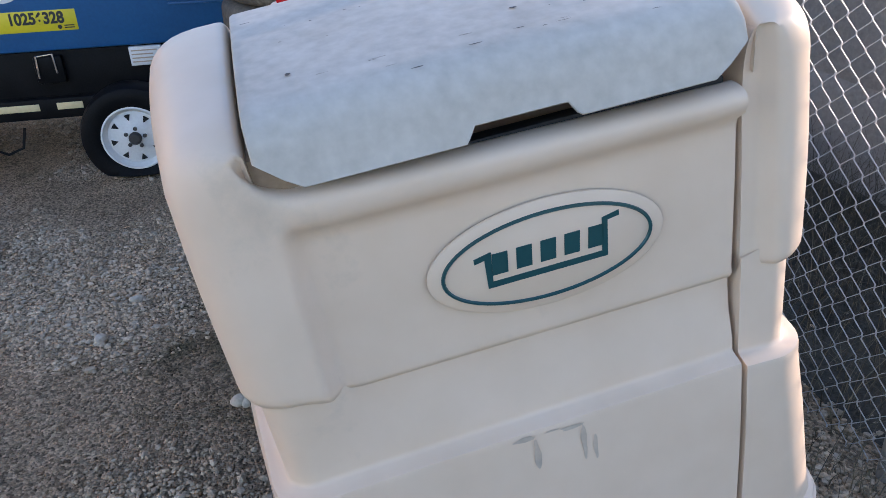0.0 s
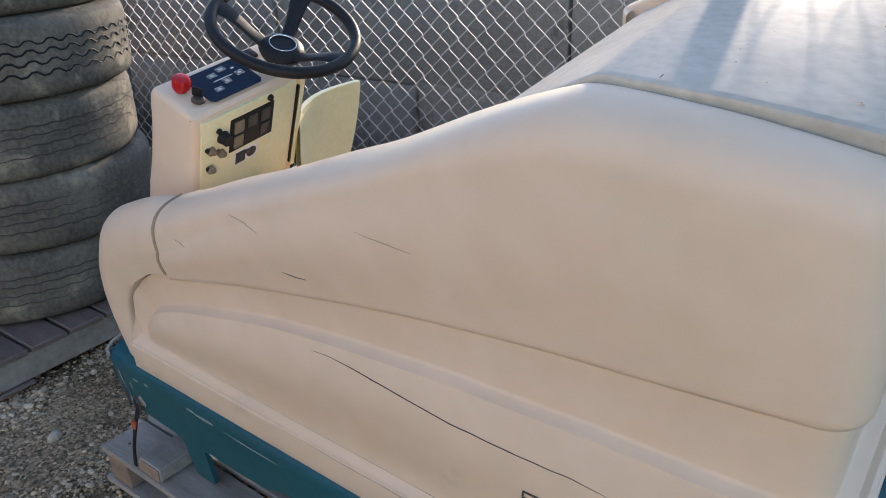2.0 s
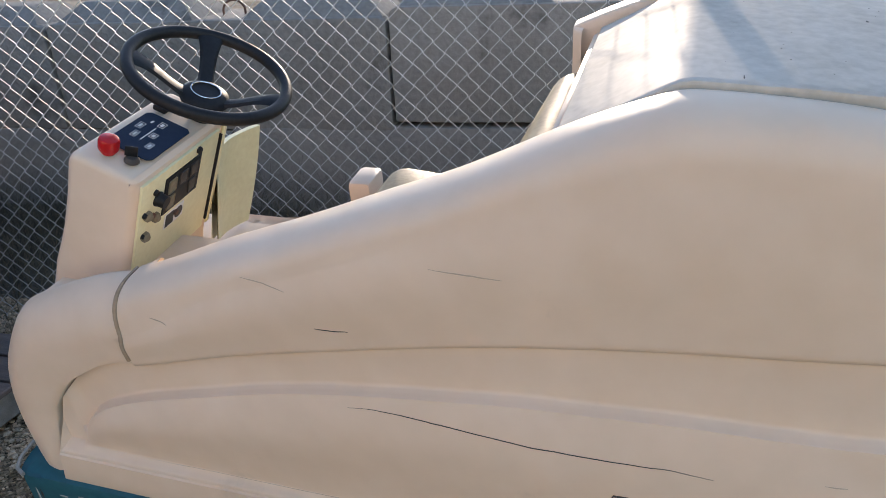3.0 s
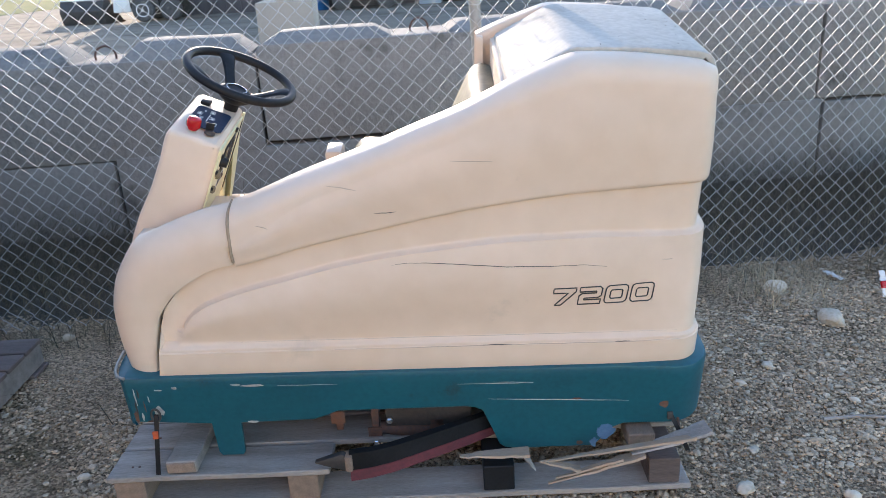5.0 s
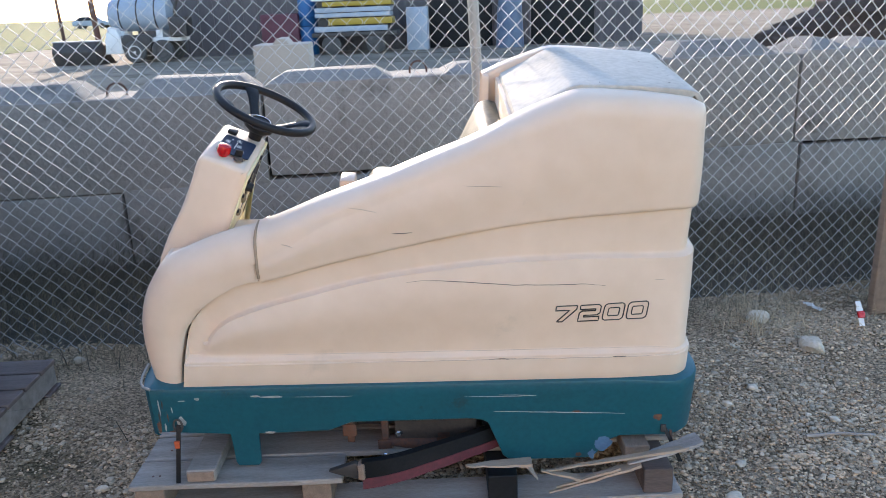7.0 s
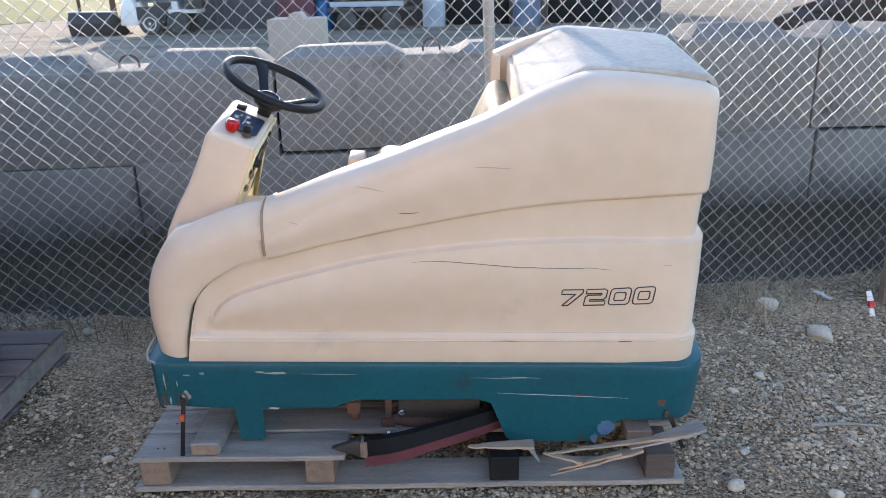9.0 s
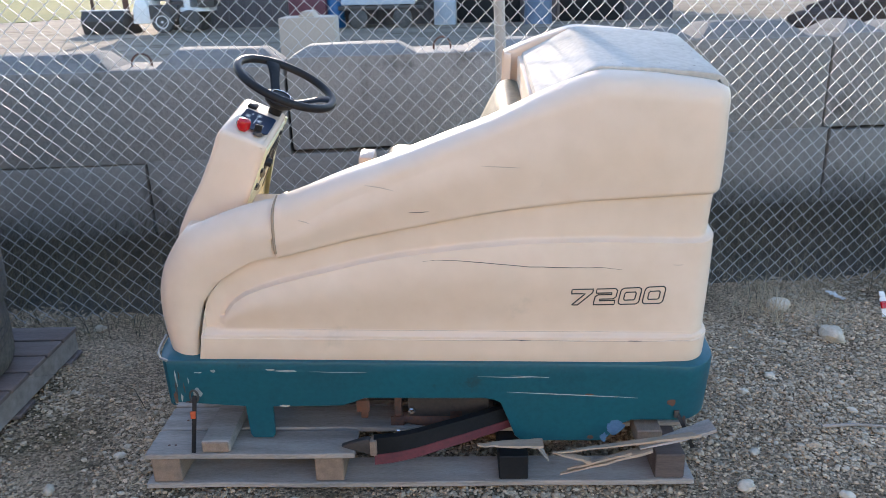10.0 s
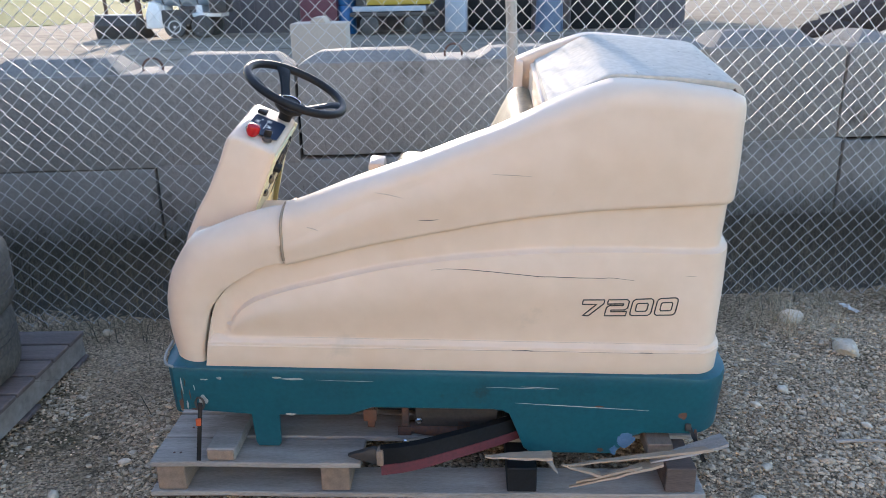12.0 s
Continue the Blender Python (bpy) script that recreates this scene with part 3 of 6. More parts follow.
def upper_shell(name, ss, mirror, label):
    bm = bmesh.new()
    rows = []
    for s in ss:
        base, way = plan(s)
        lowest, top = curve(s, U_TAB), curve(min(s, 1.655) if mirror else s, T_TAB)
        back = step(1.0, 1.2, s)
        front = step(0.60, 0.40, s)
        rear = 0.0 if mirror else step(S2 + 0.004, S2 + 0.060, s)
        sh = shoulder(s) * (1 - rear) + 0.016 * rear
        out = 0.014 - 0.009 * front
        pts = [(0.065, lowest + 0.012), (0.040, lowest + 0.002), (out + 0.012, lowest), (out + 0.004, lowest + 0.004), (out + 0.0005, lowest + 0.012)]
        lean = 0.012 * step(1.35, S1, s) * (1 - step(S2 - 0.01, S2 + 0.10, s))
        for i in range(0, 20):
            u = i / 19
            w = lowest + 0.02 + (top - sh - lowest - 0.02) * u
            d = out - up_swell(u) * (1 - 0.6 * front) * (1 - 0.85 * step(1.25, S1 + 0.02, s))
            v = base.y - way.y * d
            if s > S2:
                d += 0.022 * step(0.140, 0.160, v) * step(0.722, 0.698, w)
            pts.append((d, w))
        if mirror and s > S2:
            pts = [(d + 0.018 * step(S2, S2 + 0.02, s), w) for d, w in pts]
        elif s > S2:
            pts = [(d + 0.020 * step(0.140, 0.160, base.y), w) if i < 5 else (d, w) for i, (d, w) in enumerate(pts)]
        here = [base - way * d + Vector((-lean * step(lowest, top, w), 0, w)) for d, w in pts]
        p0 = here[-1]
        if s <= S1:
            inner = Vector((s, 0.105 + 0.017 * back - 0.014 * front, 0))
        elif s <= S2:
            u = (s - S1) / (S2 - S1)
            inner = Vector((S1 + 0.034 * u, 0.122, 0))
        else:
            inner = Vector((S1 + 0.034, 0.122, 0)).lerp(Vector((BACK - 0.042, base.y, 0)), rear)
        for i in range(1, 11):
            a = math.pi / 2 * i / 10
            q = p0.lerp(inner, 1 - math.cos(a) ** 0.68 if i < 10 else 1.0)
            here.append(Vector((q.x, q.y, top - sh + sh * math.sin(a) ** 0.74)))
        end = here[-1]
        go = Vector((0, 1, 0)) if s < S2 else Vector((-0.7, 0.7, 0)).lerp(Vector((-1, 0, 0)), rear).normalized()
        drop = 0.05 if s > 1.09 else 0.30
        here += [end + go * 0.006 + Vector((0, 0, -0.001)), end + go * 0.010 + Vector((0, 0, -0.005)), end + go * 0.011 + Vector((0, 0, -0.02)), end + go * 0.012 + Vector((0, 0, -drop))]
        rows.append([flip(p, mirror) for p in here])
    SHELL_EDGE.append(rows[0])
    sheet(bm, rows)
    for row, way in ((rows[0], Vector((0.02, 0.03, 0))), (rows[-1], Vector((-0.04, 0, 0)))):
        if mirror:
            way = Vector((way.x, -way.y, 0))
        sheet(bm, [row, [p + way for p in row]])
    bmesh.ops.remove_doubles(bm, verts=bm.verts, dist=1e-5)
    return part(name, bm, CREAM, scrubber, label, smooth=60)


upper_shell("tank_shell", stations(0.388, 1.06, 0.03) + stations(1.085, S1, 0.02) + stations(S1 + 0.012, S2, 0.012) + stations(S2 + 0.005, S2 + 0.075, 0.005) + stations(S2 + 0.095, SEAM, 0.025), False,
            "cream moulded tank shell with scuffs and dirt")
upper_shell("tank_wing", stations(1.037, S1, 0.02) + stations(S1 + 0.012, S2, 0.012) + stations(S2 + 0.008, S2 + 2 * MID - 0.626 - TURN_V, 0.008), True, "cream moulded far side tank wing")


def mirror_plan_nose():
    """The nose: a rounded hood swept over a side profile, with a fillet into both flanks."""
    bm = bmesh.new()
    prof = [(0.018, 0.0), (0.012, 0.05), (0.008, 0.12), (0.012, 0.19), (0.034, 0.272), (0.062, 0.324), (0.098, 0.376), (0.120, 0.396), (0.155, 0.414), (0.205, 0.436), (0.256, 0.457), (0.305, 0.474), (0.345, 0.485), (0.379, 0.491)]
    edge = [(0.118, 0.0), (0.122, 0.05), (0.130, 0.10), (0.142, 0.155), (0.154, 0.190), (0.172, 0.215), (0.196, 0.247), (0.226, 0.277), (0.262, 0.301), (0.305, 0.327), (0.350, 0.342), (0.379, 0.345), (0.379, 0.38), (0.379, 0.42)]
    r = 0.085
    count = 34
    tp, te = np.linspace(0, len(prof) - 1, count), np.linspace(0, len(edge) - 1, count)
    px = [(curve(t, [(i, p[0]) for i, p in enumerate(prof)]), curve(t, [(i, p[1]) for i, p in enumerate(prof)])) for t in tp]
    ex = [(line(t, [(i, p[0]) for i, p in enumerate(edge)]), line(t, [(i, p[1]) for i, p in enumerate(edge)])) for t in te]
    rows = []
    for i, p in enumerate(px):
        a, b = px[max(0, i - 1)], px[min(count - 1, i + 1)]
        d = Vector((b[0] - a[0], b[1] - a[1])).normalized()
        inn = Vector((d.y, -d.x))
        flat = (p[0], min(p[1], 0.37))
        row = [(flat[0], v, flat[1]) for v in (MID, 0.30, 0.22, 0.175)] + [(p[0], 0.155, flat[1] + (p[1] - flat[1]) * 0.10), (p[0], 0.140, flat[1] + (p[1] - flat[1]) * 0.34), (p[0], 0.118, flat[1] + (p[1] - flat[1]) * 0.74), (p[0], r, p[1])]
        for k in range(1, 9):
            ang = math.pi / 2 * k / 8
            q = Vector(p) + inn * r * (1 - math.cos(ang))
            row.append((max(q.x, 0.0), r * (1 - math.sin(ang)) + 0.004, max(q.y, 0.0)))
        q = Vector((row[-1][0], row[-1][2]))
        e = Vector(ex[i])
        for k in range(1, 5):
            z = q.lerp(e, k / 5)
            row.append((z.x, 0.004 + 0.004 * k / 5, z.y))
        row += [(e.x, 0.010, e.y), (e.x + 0.002, 0.014, e.y), (e.x + 0.003, 0.045, e.y)]
        rows.append(row)
    full = [[(x, 2 * MID - y, min(z, 0.20)) for x, y, z in row[:0:-1]] + row for row in rows]
    sheet(bm, full)
    rim = [p for p in full[-1] if 0.06 < p[1] < 2 * MID - 0.06]
    sheet(bm, [rim, [(x - 0.01, y, 0.25) for x, y, z in rim]])
    return part("nose_hood", bm, CREAM, scrubber, "rounded cream front hood", smooth=60)


mirror_plan_nose()


def seam_gasket():
    """The brown dirt-filled joint between hood and tank shell."""
    bm = bmesh.new()
    core = Vector((0.388, 0.15, 0.36))
    ring = [SHELL_EDGE[0][i] for i in (5, 9, 13, 17, 21, 24, 25, 26, 27, 28, 29, 30, 31, 32, 33, 34)]
    edge = [p + (core - p).normalized() * 0.0006 + Vector((-0.0042, 0, 0)) for p in ring]
    tube(bm, edge, [0.0042 - 0.0018 * step(9, 15, i) for i in range(len(edge))], 8)
    part("seam_gasket", bm, JOINT_DIRT_SHADE, scrubber, "brown dirt-filled joint between hood and shell")


seam_gasket()


LID = [(1.090, 0.720), (1.090, 0.758), (1.094, 0.768), (1.165, 0.804), (1.234, 0.841), (1.246, 0.846), (1.262, 0.8485), (1.40, 0.843), (1.50, 0.835), (1.545, 0.8305), (1.566, 0.827), (1.583, 0.820), (1.595, 0.807), (1.601, 0.792), (1.606, 0.777), (1.611, 0.762)]


def lid_row(inset, end):
    """The lid's profile moved inwards, its rear end cut short."""
    pts = [Vector(p) for p in LID]
    out = []
    for i, p in enumerate(pts):
        out.append(p + Vector((-0.6 * inset, -0.25 * inset) if i > 10 else (0.0, -inset)))
    tail = out[-1] - out[-4]
    for k in (3, 2, 1):
        out[-k] = out[-4] + tail * (1 - end / tail.length) * (4 - k) / 3
    return out


def build_lid():
    bm = bmesh.new()
    lo, hi = 0.139, 0.620
    inner = [lo + 0.012, lo + 0.024, lo + 0.040, lo + 0.06, 0.26, 0.330, 0.334, 0.341, 0.345, 0.38, 0.428, 0.432, 0.439, 0.444, 0.52, hi - 0.06, hi - 0.040, hi - 0.024, hi - 0.012]
    rows = []
    for v, inset in [(lo + 0.006, 0.026), (lo + 0.001, 0.024), (lo, 0.020), (lo, 0.018), (lo, 0.0065), (lo, 0.005), (lo + 0.0015, 0.0015), (lo + 0.005, 0.0)] + [(v, 0.0) for v in inner] + [(hi - 0.005, 0.0), (hi - 0.0015, 0.0015), (hi, 0.005), (hi, 0.0065), (hi, 0.018), (hi, 0.020), (hi - 0.001, 0.024), (hi - 0.006, 0.026)]:
        e = min(v - lo, hi - v)
        cut = 0.030 * (1 - min(1, e / 0.036))
        notch = 0.015 * step(0.330, 0.341, v) * step(0.443, 0.431, v)
        crown = 0.004 * math.sin(math.pi * (v - lo) / (hi - lo))
        pts = lid_row(inset, cut + notch)
        row = [(p.x, v, p.y + (crown if 3 < i < 11 else 0)) for i, p in enumerate(pts)]
        x, _, z = row[-1]
        back = min(1.0, e / 0.03)
        row += [(x - 0.003 * back, v, z - 0.002 * back), (x - 0.016 * back, v, z + 0.004 * back), (x - 0.034 * back, v, z + 0.03 * back)]
        rows.append(row)
    sheet(bm, rows)
    bmesh.ops.dissolve_degenerate(bm, dist=1e-6, edges=bm.edges)
    return part("tank_lid", bm, LIDMAT, scrubber, "weathered grey-white tank lid with scratches", smooth=35)


def lid_ledge(v0, v1):
    """A filler ledge under the lid's rear corner; its brown carries the shade."""
    bm = bmesh.new()
    box(bm, (1.525, v0, 0.730), (1.581, v1, 0.788), 0.008)
    part("lid_ledge", bm, JOINT_DIRT_SHADE, scrubber, "brown filler ledge under the lid corner, shade in its colour")


lid_ledge(0.127, 0.20)


def lid_mark(x, v, a, b, seed):
    """A small dark chip or dirt streak on the lid."""
    bm = bmesh.new()
    n = 12
    ring = []
    for i in range(n):
        t = 2 * math.pi * i / n
        k = 1 + 0.9 * noise.noise((math.cos(t) * 2.3 + seed, math.sin(t) * 2.3, seed))
        px, pv = x + a * k * math.cos(t), v + b * k * math.sin(t)
        ring.append(bm.verts.new((px, pv, line(px, LID[1:]) + 0.004 * math.sin(math.pi * (pv - 0.139) / 0.481) + 0.0012)))
    bm.faces.new(ring)
    part("lid_mark", bm, GREASE, scrubber, "dark chip in the lid")


for k in range(30):
    if k < 14:
        lid_mark(1.560 + rng.uniform(-0.035, 0.016), rng.uniform(0.17, 0.60), rng.uniform(0.0003, 0.0008), rng.uniform(0.002, 0.008), k * 1.7)
    else:
        lid_mark(rng.uniform(1.28, 1.54), rng.uniform(0.18, 0.58), rng.uniform(0.0004, 0.0012), rng.uniform(0.0004, 0.002), k * 1.7)
lid_mark(1.515, 0.190, 0.003, 0.003, 50.0)
lid_mark(1.318, 0.158, 0.001, 0.006, 51.0)
lid_mark(1.489, 0.425, 0.002, 0.004, 52.0)


build_lid()


def inner_walls():
    bm = bmesh.new()
    box(bm, (1.078, 0.128, 0.10), (1.10, 0.63, 0.755), 0.008)
    part("seat_bulkhead", bm, CREAM, scrubber, "cream wall behind the seat")
    bm = bmesh.new()
    box(bm, (0.14, 0.06, 0.02), (1.55, 0.70, 0.18), 0.01)
    part("deck", bm, CREAM, scrubber, "cream inner deck below the seat")
    bm = bmesh.new()
    box(bm, (1.12, 0.07, 0.26), (1.55, 0.69, 0.72), 0.02)
    part("tank_core", bm, CREAM, scrubber)
    # Black fillers stand in for the shade in the gap round the lid.
    bm = bmesh.new()
    box(bm, (1.12, 0.116, 0.70), (1.578, 0.150, 0.772), 0.002, pose(0, 0, 0))
    box(bm, (1.555, 0.155, 0.70), (BACK - 0.046, 0.61, 0.748), 0.002)
    part("lid_gap_shade", bm, BLACK, scrubber, "black filler for the shade in the gap under the lid edge")


inner_walls()


def build_base():
    bottom = [(0.03, -0.142), (0.247, -0.156), (0.251, -0.265), (0.258, -0.278), (0.318, -0.278), (0.326, -0.265), (0.330, -0.156), (0.54, -0.150), (0.575, -0.137), (0.610, -0.121), (0.969, -0.118), (1.000, -0.123), (1.020, -0.134), (1.042, -0.19), (1.068, -0.261), (1.085, -0.276), (1.113, -0.280), (1.338, -0.278), (1.352, -0.264), (1.372, -0.236), (1.395, -0.208), (1.42, -0.195), (1.557, -0.186), (1.675, -0.178), (2.7, -0.178)]
    xs = sorted({p[0] for p in bottom[:-2]} | set(stations(0.05, S1, 0.05))) + stations(S1 + 0.012, S2, 0.012)
    for name, mirror in (("base_skirt", False), ("base_skirt", True)):
        bm = bmesh.new()
        rows = []
        for s in xs + stations(S2 + 0.04, S2 + MID - TURN_V, 0.05):
            p, way = plan(s, 0)
            flare = 0.024 + 0.012 * step(1.40, 1.6, s)
            lowest = line(s, bottom)
            o = [(flare - 0.050, 0.014), (flare - 0.014, 0.014), (flare - 0.004, 0.010), (flare, 0.0), (flare, -0.03), (flare, lowest + 0.004), (flare - 0.004, lowest), (flare - 0.012, lowest), (flare - 0.012, 0.0)]
            rows.append([flip(p + way * d + Vector((0, 0, w)), mirror) for d, w in o])
        sheet(bm, rows)
        part(name, bm, TEAL, scrubber, "scratched teal steel skirt")
    bm = bmesh.new()
    half = [(0.03, -0.024), (0.018, -0.016), (0.008, 0.004), (0.002, 0.03), (-0.002, 0.06)]
    front = half + [(x, 2 * MID - y) for x, y in half[::-1]]
    sheet(bm, [[(x, y, z) for x, y in front] for z in (-0.150, -0.146, 0.0, 0.012)])
    sheet(bm, [[(x, y, -0.150) for x, y in front], [(x + 0.012, y, -0.150) for x, y in front]])
    sheet(bm, [[(x, y, 0.012) for x, y in front], [(x + 0.05, y, 0.012) for x, y in front]])
    part("front_plate", bm, TEAL, scrubber, "teal front plate with rusted edges")
    bm = bmesh.new()
    box(bm, (0.02, 0.0, -0.03), (1.55, 2 * MID, 0.006), 0.004)
    part("chassis_deck", bm, GREASE, scrubber, "greasy steel chassis plate")
    bm = bmesh.new()
    tube(bm, [(0.035, -0.026, 0.016), (0.012, -0.016, 0.018), (0.0, 0.006, 0.020), (-0.006, 0.04, 0.020), (-0.007, 0.10, 0.020)], 0.0042, 10)
    part("bumper_trim", bm, POSTSTEEL, scrubber, "bright worn bumper trim")


build_base()


def underside():
    bm = bmesh.new()
    box(bm, (0.60, 0.16, -0.28), (1.02, 0.36, -0.06), 0.01)
    part("brush_housing", bm, GREASE, scrubber, "greasy scrub brush housing")
    for x, y in ((0.22, 0.36), (1.30, 0.12), (1.30, 0.62)):
        m = pose(x, y, -0.20, 90, 0, 0)
        bm = bmesh.new()
        lathe(bm, [(0.045, -0.03), (0.075, -0.032), (0.085, -0.02), (0.085, 0.02), (0.075, 0.032), (0.045, 0.03)], 28, m)
        wheel = part("wheel", bm, RUBBER, scrubber, "black solid rubber wheel")
        bm = bmesh.new()
        lathe(bm, [(0.0, -0.024), (0.045, -0.026), (0.045, 0.026), (0.0, 0.024)], 20, m, cap=False)
        part("hub", bm, GREASE, wheel)
    for x, low in ((0.692, -0.325), (0.878, -0.296), (0.585, -0.26)):
        bm = bmesh.new()
        box(bm, (x, 0.052, low), (x + 0.022, 0.078, -0.05), 0.003)
        box(bm, (x - 0.012, 0.046, low + 0.03), (x + 0.030, 0.052, low + 0.075), 0.002)
        part("bracket", bm, RUST, scrubber, "rusty steel hanger bracket")
    for x, z in ((0.747, -0.216), (0.893, -0.262), (0.703, -0.300)):
        bm = bmesh.new()
        lathe(bm, [(0.0, -0.006), (0.012, -0.006), (0.012, 0.006), (0.008, 0.010), (0.0, 0.011)], 6, pose(x, 0.042, z, 90, 0, 0), cap=False)
        part("bolt", bm, CHROME if x < 0.8 else GREASE, scrubber, "bolt head")
    bm = bmesh.new()
    tube(bm, [(0.715, 0.066, -0.262), (0.78, 0.066, -0.268), (0.84, 0.066, -0.272), (0.90, 0.068, -0.276)], [0.018, 0.026, 0.026, 0.020], 14)
    part("actuator", bm, RUST, scrubber, "rusty lift linkage tube")
    bm = bmesh.new()
    tube(bm, [(0.60, 0.09, -0.17), (0.74, 0.085, -0.20), (0.88, 0.09, -0.19), (1.02, 0.12, -0.17)], 0.014, 10)
    part("hose", bm, BLACK, scrubber, "black drain hose")
    bm = bmesh.new()
    box(bm, (0.735, 0.046, -0.245), (0.99, 0.054, -0.10), 0.004)
    part("side_plate", bm, GREASE, scrubber, "greasy steel side plate")


underside()


# ---- console, wheel, seat ----


def frame_of(origin, x, y):
    """A pose from an origin and two ways across it."""
    x, y = Vector(x).normalized(), Vector(y).normalized()
    z = x.cross(y)
    return Matrix(((x.x, y.x, z.x, origin[0]), (x.y, y.y, z.y, origin[1]), (x.z, y.z, z.z, origin[2]), (0, 0, 0, 1)))


PANEL = frame_of((0.343, 0.197, 0.590), (0, 1, 0), (0.41, 0, 0.912))
TOPFACE = frame_of((0.343, 0.195, 0.608), (0, 1, 0), (-0.9205, 0, 0.3907))


def build_console():
    bm = bmesh.new()
    side = [(0.048, 0.28), (0.060, 0.325), (0.100, 0.405), (0.145, 0.478), (0.188, 0.564), (0.216, 0.632), (0.232, 0.648), (0.342, 0.602), (0.351, 0.588), (0.282, 0.430), (0.235, 0.325), (0.22, 0.28)]
    side = [(x - 0.009, w + 0.006) for x, w in side]
    prism(bm, side, "y", 0.188, 0.497, 0.014, seg=3)
    con = part("console", bm, CREAM, scrubber, "cream steering console")
    bm = bmesh.new()
    box(bm, (0.006, -0.27, -0.004), (0.272, -0.004, 0.003), 0.002, PANEL)
    face = part("control_panel", bm, YELLOWED, con, "yellowed plastic panel with switch holes")
    bm = bmesh.new()
    box(bm, (0.279, -0.255, -0.02), (0.284, -0.022, 0.0045), 0.001, PANEL)
    part("panel_gap", bm, BLACK, con, "dark open gap at the panel edge")
    bm = bmesh.new()
    box(bm, (0.286, -0.27, -0.004), (0.300, 0.0, 0.004), 0.002, PANEL)
    part("panel_edge", bm, YELLOWED, con, "yellowed edge strip")
    bm = bmesh.new()
    box(bm, (0.082, -0.118, 0.002), (0.205, -0.028, 0.0055), 0.001, PANEL)
    cluster = part("membrane_switch", bm, BLACK, con, "black membrane switch block")
    for i in range(3):
        for j in range(2):
            if (i, j) == (1, 0):
                continue
            bm = bmesh.new()
            box(bm, (0.092 + 0.038 * i, -0.110 + 0.040 * j, 0.005), (0.118 + 0.038 * i, -0.078 + 0.040 * j, 0.0072), 0.003, PANEL)
            part("key", bm, GREASE if i else VINYL, cluster)
    for u, t, r in ((0.062, -0.062, 0.014), (0.050, -0.040, 0.006), (0.020, -0.078, 0.005), (0.050, -0.095, 0.005), (0.024, -0.132, 0.005), (0.192, -0.015, 0.007), (0.135, -0.140, 0.006)):
        bm = bmesh.new()
        lathe(bm, [(r * 1.1, 0.002), (r * 1.1, 0.006), (r, 0.008), (r * 0.9, 0.022 if r > 0.01 else 0.009), (0, 0.022 if r > 0.01 else 0.009)], 18, PANEL @ pose(u, t, 0), cap=False)
        part("knob" if r > 0.01 else "fastener", bm, BLACK if r > 0.01 or t > -0.05 or u < 0.03 else RUST, con, "black knob" if r > 0.01 else "")
    for u, t in ((0.030, -0.084), (0.058, -0.104), (0.030, -0.136)):
        bm = bmesh.new()
        lathe(bm, [(0.011, 0.002), (0.011, 0.010), (0.006, 0.014), (0, 0.014)], 6, PANEL @ pose(u, t, 0), cap=False)
        box(bm, (u + 0.002, t - 0.012, 0.004), (u + 0.012, t - 0.002, 0.012), 0.002, PANEL)
        part("toggle", bm, VINYL, con, "worn metal toggle boss")
    bm = bmesh.new()
    box(bm, (0.098, -0.166, 0.003), (0.165, -0.128, 0.004), 0.001, PANEL)
    decal = part("decal", bm, WHITE, con, "small white warning sticker")
    bm = bmesh.new()
    box(bm, (0.102, -0.163, 0.004), (0.130, -0.131, 0.0046), 0, PANEL)
    lathe(bm, [(0.014, 0.004), (0.014, 0.0046), (0, 0.0046)], 20, PANEL @ pose(0.148, -0.147, 0), cap=False)
    part("symbol", bm, LINE, decal, "black pictogram shapes")
    # top of the console
    bm = bmesh.new()
    prism(bm, [(0.062, 0.010), (0.184, 0.010), (0.192, 0.018), (0.192, 0.096), (0.184, 0.104), (0.062, 0.104), (0.054, 0.096), (0.054, 0.018)], "z", 0.002, 0.0042, 0, TOPFACE)
    pad = part("display_pad", bm, NAVY, con, "dark blue membrane display pad")
    for u, v, a, b in ((0.085, 0.032, 0.018, 0.010), (0.118, 0.044, 0.016, 0.012), (0.158, 0.052, 0.018, 0.012), (0.100, 0.074, 0.020, 0.010), (0.130, 0.082, 0.020, 0.011), (0.160, 0.076, 0.008, 0.004), (0.100, 0.060, 0.05, 0.002)):
        bm = bmesh.new()
        if b < 0.005:
            box(bm, (u, v, 0.0042), (u + a, v + b, 0.0048), 0, TOPFACE)
        else:
            c = [(u, v), (u + a, v), (u + a, v + b), (u, v + b)]
            tube(bm, [(x, y, 0.0044) for x, y in c], 0.0008, 4, closed=True, m=TOPFACE)
            box(bm, (u + 0.004, v + 0.003, 0.0042), (u + a - 0.004, v + b - 0.003, 0.0048), 0, TOPFACE)
        part("icon", bm, WHITE, pad, "pale printed icon")
    bm = bmesh.new()
    lathe(bm, [(0.012, 0.0), (0.012, 0.006), (0.0168, 0.007), (0.0185, 0.012), (0.0185, 0.026), (0.0165, 0.031), (0.011, 0.0335), (0.0, 0.034)], 32, TOPFACE @ pose(0.030, 0.078, 0.002), cap=False)
    part("stop_button", bm, RED, con, "red mushroom emergency stop button")
    bm = bmesh.new()
    lathe(bm, [(0.014, 0.0), (0.014, 0.003), (0.011, 0.008), (0.010, 0.010), (0, 0.010)], 24, TOPFACE @ pose(0.036, 0.034, 0.002), cap=False)
    lock = part("key_switch", bm, GREASE, con, "dark greasy ignition lock")
    bm = bmesh.new()
